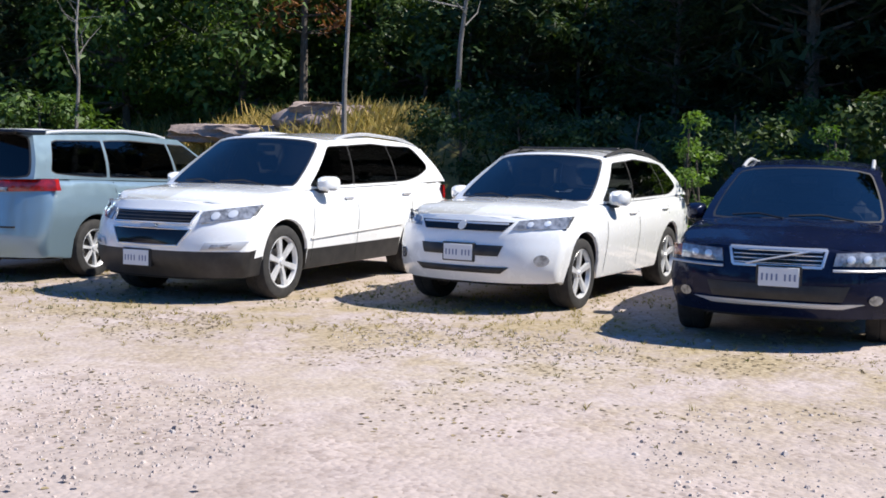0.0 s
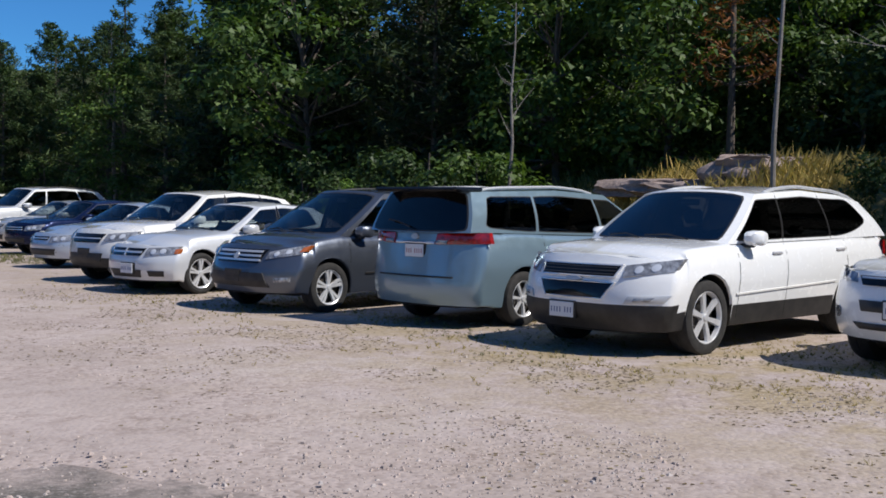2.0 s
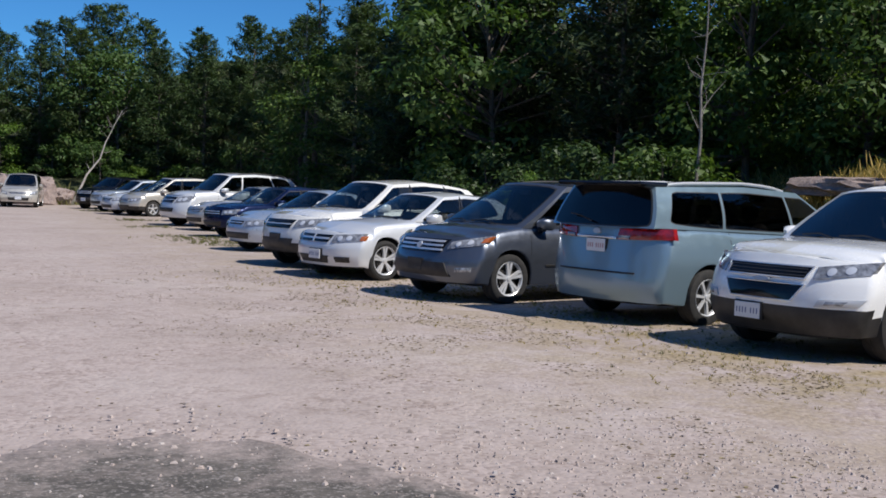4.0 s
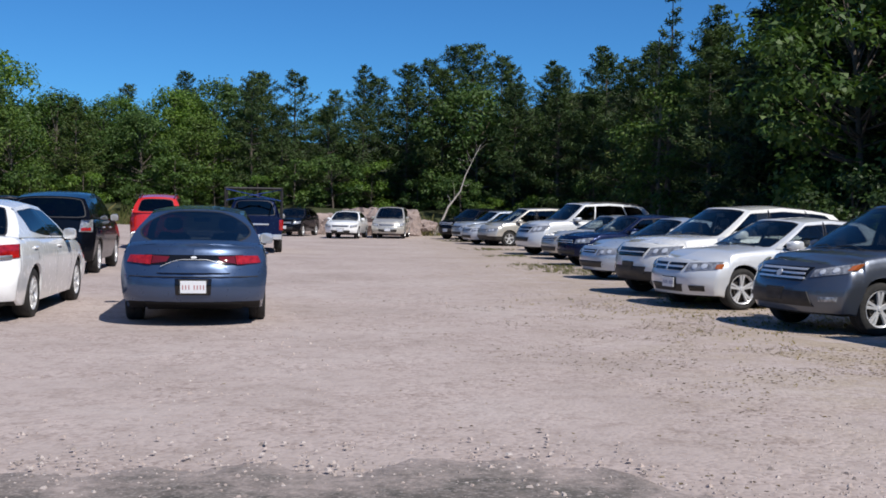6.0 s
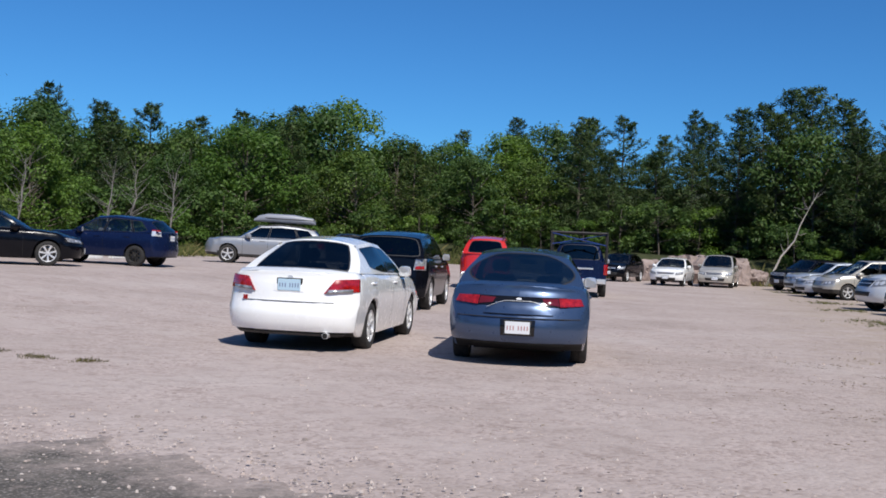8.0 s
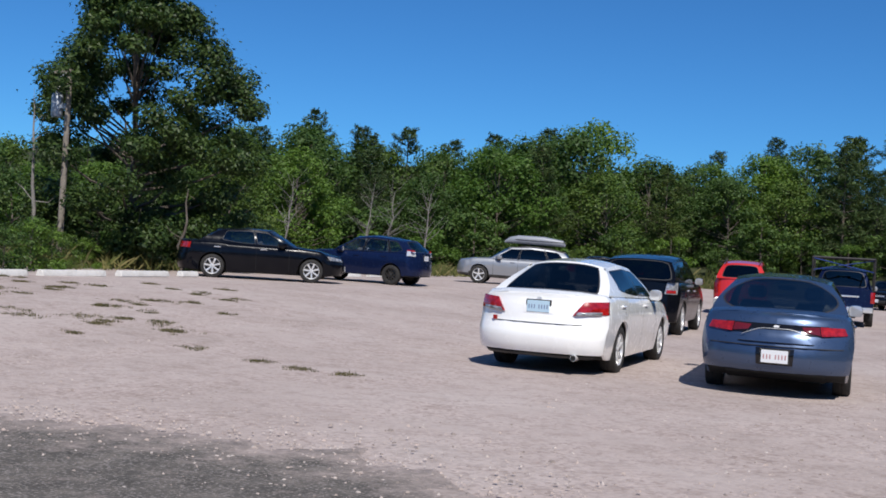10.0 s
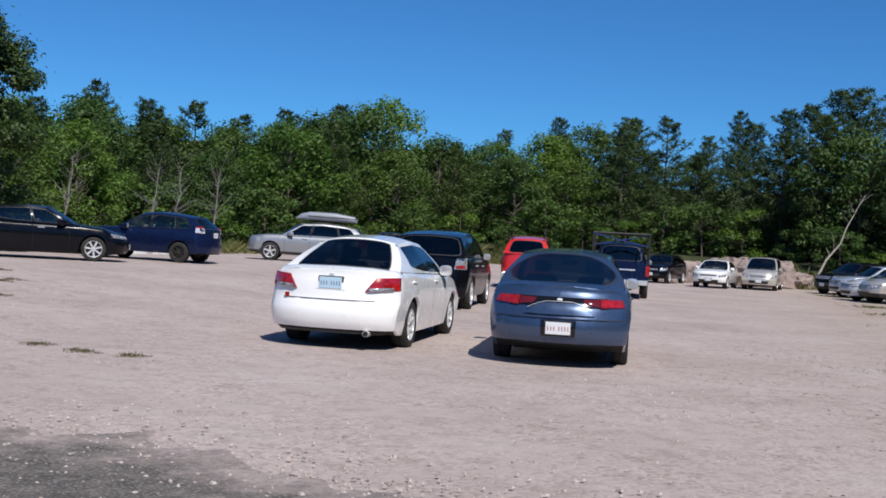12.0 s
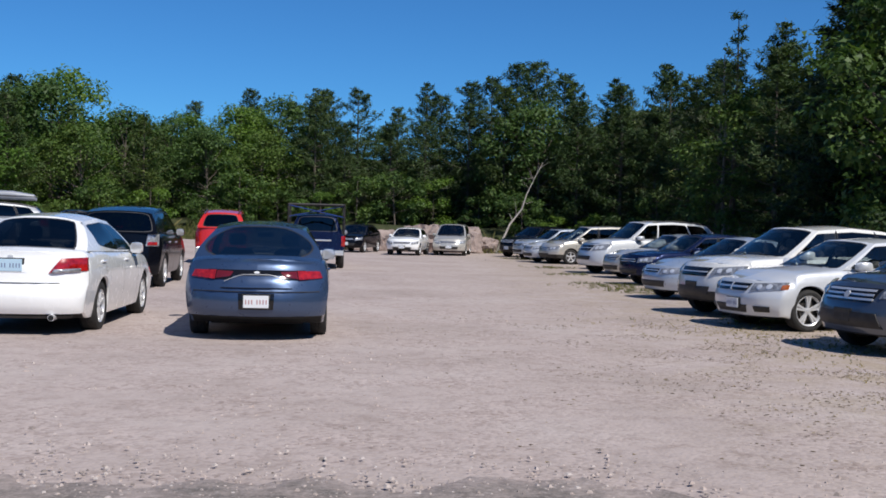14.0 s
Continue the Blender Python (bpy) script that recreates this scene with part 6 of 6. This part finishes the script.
c = face(spec("sedan", 4.6, 1.8, 1.5, 2.7, 0.95, 0.32, SILVER), 0.62, 0.74)
build_car("sedan_car", standing(1, -1, 4.9, 53.8, 200, c), c, "silver sedan parked in a row", "sedan")
c = face(spec("suv", 4.6, 1.82, 1.6, 2.7, 0.93, 0.34, SILVER_BLUE), 0.7, 0.82)
build_car("suv", standing(1, -1, 4.6, 57.6, 203, c), c, "blue-silver suv parked in a row", "suv")
c = face(spec("suv", 4.75, 1.86, 1.72, 2.7, 0.93, 0.36, BLACK, plate_f=(0, 0.5, *INK)), 0.78, 0.94, 0.15, False, 3)
build_car("suv", standing(1, -1, 3.96, 62.1, 222, c), c, "black suv at the far end of the lot", "suv")

# far end
c = face(spec("van", 4.8, 1.82, 1.73, 2.8, 0.95, 0.33, SILVER_WARM, wind_glass=GLASS, plate_f=(0, 0.48, *INK)), 0.68, 0.78)
build_car("minivan", standing(1, -1, -0.12, 61.5, 264, c), c, "silver minivan facing the lot from its far end", "minivan")
c = face(spec("suv", 4.3, 1.77, 1.48, 2.65, 0.88, 0.31, WHITE, plate_f=(0, 0.45, *INK)), 0.62, 0.70, 0.12, False, 1)
build_car("hatchback_car", standing(1, -1, -2.61, 60.0, 262, c), c, "white hatchback facing the lot from its far end", "hatchback")
c = face(spec("suv", 4.5, 1.8, 1.6, 2.7, 0.9, 0.34, BLACK, plate_f=(0, 0.5, *INK)), 0.7, 0.8)
build_car("suv", standing(1, 1, -4.28, 63.0, 258, c), c, "black suv at the far end of the lot", "suv")

# steel blue rounded sedan seen from behind
c = spec("sedan", 5.02, 1.86, 1.50, 2.76, 1.05, 0.325, STEEL_BLUE, tw=0.215, bow_r=0.42, pr=2.6, back_round=0.5, back_hole=(0.05, 0.95, 0.04, 0.93), back_glass=GLASS_BLUE, seats=((0.05, (0.38, -0.38)), (-0.95, (0.42, 0, -0.42))), side_glass=[GLASS_CLEAR, GLASS_CLEAR], wind_glass=GLASS_SMOKE, lift=0.13,
         plate_r=(0.0, 0.52, *(PLATE, PLATE_INK_RED)), deep_r=0.9, boot_z=0.66, tumble=0.30, bow_b=0.22, roof_crown=0.07, spokes=(7, 0.25, 0), cabin=CABIN)
c["lean_r"] = [(0.2, 0.16), (0.40, 0.02), (0.55, 0.0), (0.66, 0.04), (0.80, 0.10), (0.97, 0.22)]
c["rear"] = [("light_panel", GLOSS_BLACK, ("mid", 0.62, 0.60, 0.79, 0.905), 0.010), ("tail_light", RED_LENS, [(0.52, 0.79), (0.50, 0.90), (0.78, 0.895), (0.82, 0.81)], 0.02),
             ("inner_light", DIM_LENS, [(0.33, 0.825), (0.29, 0.885), (0.49, 0.895), (0.51, 0.80)], 0.018), ("boot_panel", STEEL_BLUE, ("mid", 0.42, 0.27, 0.69, 0.845), 0.018),
             ("plate_recess", GLOSS_BLACK, ("mid", 0.21, 0.22, 0.42, 0.62), 0.008), ("emblem", SILVER_TRIM, ("disc", 0, 0.875, 0.035, 0.016), 0.02), ("bumper_groove", TRIM, ("mid", 0.78, 0.78, 0.635, 0.645), 0.006),
             ("boot_gap", DARK, ("mid", 0.44, 0.44, 0.683, 0.690), 0.012)]
car, fn = build_car("sedan_car", standing(-1, -1, -1.65, 15.5, 97, c), c, "steel blue rounded sedan with oval rear window, parked on gravel", "sedan")
arc = [fn["rear"](y, 0.85 - 0.55 * max(0, abs(y) - 0.16) ** 1.3, 0.03) for y in np.linspace(-0.40, 0.40, 17)]
part("boot_chrome", *tube(arc, 0.004, 6), SILVER_TRIM, car, "thin curved chrome strip")

# white sedan seen from behind
c = spec("sedan", 4.94, 1.85, 1.545, 2.80, 0.98, 0.335, WHITE, tw=0.225, lift=0.09, back_hole=(0.10, 0.90, 0.08, 0.92), back_glass=GLASS_SMOKE, back_round=0.06, plate_r=(0.0, 0.895, *(PLATE_BLUE, PLATE_INK)), spokes=(7, 0.22, 0), side_glass=[GLASS_SMOKE, GLASS_SMOKE],
         boot_z=0.64, tumble=0.345, xt=-1.04, bow_r=0.34, roof_crown=0.07, seats=((0.05, (0.38, -0.38)), (-0.95, (0.42, 0, -0.42))))
c["lean_r"] = [(0.2, 0.16), (0.30, 0.06), (0.42, 0.0), (0.58, 0.0), (0.65, 0.07), (0.90, 0.11), (1.0, 0.15)]
c["rear"] = [("tail_light", RED_LENS, [(0.47, 0.80), (0.60, 0.985), (0.87, 1.0), (0.885, 0.83)], 0.016),
             ("reverse_light", CLEAR_LENS, [(0.50, 0.805), (0.535, 0.85), (0.82, 0.865), (0.82, 0.825)], 0.032), ("plate_recess", WHITE, ("mid", 0.20, 0.24, 0.805, 0.985), 0.004), ("emblem", SILVER_TRIM, ("disc", 0, 1.0, 0.034, 0.022), 0.02),
             ("bumper_lower", TRIM, ("mid", 0.70, 0.74, 0.235, 0.265), 0.008), ("boot_gap", DARK, ("mid", 0.60, 0.60, 0.675, 0.682), 0.003)]
car, fn = build_car("sedan_car", standing(-1, -1, -4.80, 15.4, 94, c), c, "white sedan with red tail lights, parked on gravel", "sedan")
part("exhaust_pipe", *tube([(-2.20, -0.52, 0.25), (-2.40, -0.52, 0.25)], 0.042, 16), ALLOY, car)
part("exhaust_mouth", *tube([(-2.38, -0.52, 0.25), (-2.404, -0.52, 0.25)], 0.036, 16), DARK, car)
fx = fn["rear"](0.62, 0.70)[0]
part("sticker", *block(fx - 0.022, fx - 0.010, 0.585, 0.645, 0.675, 0.735, 0.002), RED_LENS, car, "small square red sticker")
fx = fn["rear"](0.62, 0.92)[0]
part("badge", *block(fx - 0.02, fx - 0.010, 0.36, 0.52, 0.918, 0.936, 0.002), CHROME, car)

# black suv behind the white sedan
c = spec("suv", 4.72, 1.98, 1.80, 2.82, 0.95, 0.37, BLACK, rim=0.72, spokes=(5, 0.32, 0), back_hole=(0.06, 0.94, 0.10, 0.92), boot_z=0.6, handle_mat=CHROME, handles=[(0.1, 0.98), (-0.95, 1.0)])
c["rear"] = [("tail_light", CLEAR_LENS, [(0.64, 0.92), (0.68, 1.18), (0.90, 1.18), (0.90, 0.92)], 0.016), ("brake_light", RED_LENS, [(0.68, 0.94), (0.69, 1.01), (0.87, 1.01), (0.87, 0.94)], 0.030), ("chrome_strip", CHROME, ("mid", 0.5, 0.5, 0.88, 0.905), 0.016)]
car, _ = build_car("suv", standing(-1, -1, -6.45, 25.6, 96, c), c, "black suv with chrome wheels, parked on gravel", "suv")
part("antenna", *tube([(-0.2, -0.62, 1.62), (-0.42, -0.62, 2.1)], 0.006, 5), TRIM, car)

# red suv
c = spec("suv", 4.42, 1.80, 1.92, 2.62, 0.9, 0.36, RED, back_hole=(0.12, 0.88, 0.10, 0.86), boot_z=0.6, rails=(0.1, -1.7, TRIM), clad=0.5)
c["rear"] = [("tail_light", RED_LENS, [(0.70, 0.80), (0.70, 1.12), (0.87, 1.12), (0.86, 0.80)], 0.016)]
build_car("suv", standing(-1, -1, -6.95, 39.5, 97, c), c, "red suv with dark rear window, parked on gravel", "suv")

# dark blue pickup with a rack
c = spec("suv", 5.5, 1.98, 1.95, 3.35, 0.95, 0.385, NAVY_MID, boot_z=0.72, sill=0.42, gap=0.07, no_seats=True)
c.update(xc=1.25, xw=0.55, xt=-0.15, xb=-0.30, windows=[(1.25, 0.55), (0.15, 0.1), (-0.25, -0.1)], seams=(1.15, 0.1, -0.3), bed=(-2.68, -0.35), bow_r=0.05, lean_r=[(0.3, 0.0), (1.2, 0.02)], handles=[(0.3, 1.0)])
c["top"] = [(-2.75, 1.19), (1.25, 1.17), (2.0, 1.13), (2.5, 1.06), (2.75, 1.0)]
c["rear"] = [("tail_light", RED_LENS, [(0.84, 0.78), (0.84, 1.12), (0.97, 1.12), (0.97, 0.78)], 0.014), ("tailgate_letters", CHROME, ("bars", 0.5, 0.94, 1.0, 1, 0.05), 0.006),
             ("step_bumper", CHROME, ("mid", 0.92, 0.92, 0.48, 0.64), 0.10)]
car, _ = build_car("pickup_truck", standing(-1, -1, -3.50, 39.6, 96, c), c, "dark blue pickup with a black load rack and blue straps", "pickup truck")
for y in (-0.93, 0.93):
    for x in (-2.6, -0.45):
        part("rack_post", *tube([(x, y, 1.15), (x, y, 2.16)], 0.03, 8), TRIM, car)
    part("rack_rail", *tube([(-2.66, y, 2.16), (-0.4, y, 2.16)], 0.03, 8), TRIM, car)
    part("rack_rail", *tube([(-2.6, y, 1.7), (-0.45, y, 1.7)], 0.025, 8), TRIM, car)
for x in (-2.6, -1.5, -0.45):
    part("rack_crossbar", *tube([(x, -0.93, 2.16), (x, 0.93, 2.16)], 0.03, 8), TRIM, car)
STRAP = material("blue_webbing", (0.012, 0.04, 0.20), 0.7)
for s in (1, -1):
    part("strap", *tube([(-2.58 - 0.03 * s, s * 0.9, 2.12), (-2.56 - 0.03 * s, s * -0.9, 1.75)], [0.016, 0.016], 5), STRAP, car, "blue webbing strap")

# cars on the raised side
c = spec("sedan", 4.81, 1.82, 1.47, 2.775, 0.96, 0.335, BLACK, spokes=(7, 0.26, 0), rim=0.68, plate_f=(0, 0.42, *INK), wind_glass=GLASS, side_glass=[GLASS, GLASS], handle_mat=CHROME)
c["front"] = [("grille", GLOSS_BLACK, ("mid", 0.30, 0.36, 0.60, 0.70)), ("headlight", CLEAR_LENS, [(0.42, 0.62), (0.44, 0.70), (0.87, 0.775), (0.855, 0.66)]), ("lower_intake", TRIM, ("mid", 0.45, 0.5, 0.28, 0.38))]
c["rear"] = [("tail_light", RED_LENS, [(0.55, 0.82), (0.55, 0.98), (0.87, 0.98), (0.87, 0.82)], 0.016)]
build_car("sedan_car", standing(1, -1, -18.07, 27.6, 34, c), c, "black sedan beside white concrete wheel stops", "sedan")
c = spec("suv", 4.35, 1.775, 1.55, 2.60, 0.88, 0.315, NAVY_MID, rim=0.62, spokes=(9, 0.12, 0), rim_mat=RUBBER, plate_r=(0, 0.88, *INK), side_glass=[GLASS_CLEAR, GLASS_CLEAR, GLASS], back_glass=GLASS)
c["rear"] = [("tail_light", REFLECTOR, [(0.62, 0.93), (0.62, 1.07), (0.80, 1.09), (0.82, 0.94)], 0.016), ("brake_light", RED_LENS, [(0.63, 1.07), (0.63, 1.12), (0.79, 1.13), (0.80, 1.09)], 0.018)]
build_car("hatchback_car", standing(-1, 1, -17.5, 31.5, 184, c), c, "dark blue hatchback with black steel wheels", "hatchback")
c = spec("suv", 4.75, 1.88, 1.60, 2.80, 0.95, 0.355, SILVER_DIM, spokes=(5, 0.3, 0), rails=(0.1, -1.9, TRIM), crossbars=(-0.3, -1.3), clad=0.42, side_glass=[GLASS_DARK] * 3)
c["rear"] = [("tail_light", RED_LENS, [(0.62, 0.75), (0.66, 1.12), (0.92, 1.12), (0.90, 0.75)], 0.016)]
m = standing(1, 1, -18.7, 41.0, 199, c)
build_car("estate_car", m, c, "silver estate car under a grey roof box")
ROOFBOX = material("roof_box_grey", (0.26, 0.28, 0.32), 0.4)
vs = []
for x, h, w in ((-1.85, 0.10, 0.30), (-1.75, 0.24, 0.37), (-1.0, 0.34, 0.40), (0.0, 0.33, 0.40), (0.35, 0.24, 0.36), (0.55, 0.08, 0.24)):
    for a in np.linspace(0, 2 * math.pi, 20, endpoint=False):
        ca, sa = math.cos(a), math.sin(a)
        vs.append((x, w * np.sign(ca) * abs(ca) ** 0.5, 1.68 + h / 2 + h / 2 * np.sign(sa) * abs(sa) ** 0.55))
fs = [(i * 20 + k, i * 20 + (k + 1) % 20, (i + 1) * 20 + (k + 1) % 20, (i + 1) * 20 + k) for i in range(5) for k in range(20)] + [tuple(range(19, -1, -1)), tuple(range(100, 120))]
rb = part("roof_box", vs, fs, ROOFBOX)
rb.matrix_basis = m
tagged(rb, "grey plastic roof box on a silver estate car", "roof box")
rim = [(x, y * 1.01, 1.68 + 0.155) for x, y in ((-1.84, -0.36), (-1.84, 0.36), (-1.0, 0.41), (0.0, 0.41), (0.53, 0.25), (0.53, -0.25), (0.0, -0.41), (-1.0, -0.41), (-1.84, -0.36))]
part("lid_seam", *tube(rim, 0.012, 5), TRIM, rb)
c = spec("sedan", 4.6, 1.78, 1.46, 2.7, 0.95, 0.32, BLACK)
c["rear"] = [("tail_light", RED_LENS, [(0.5, 0.80), (0.5, 0.95), (0.84, 0.95), (0.84, 0.80)], 0.016)]
build_car("sedan_car", standing(1, 1, -17.2, 46.5, 199, c), c, "black sedan mostly hidden behind an estate car", "sedan")
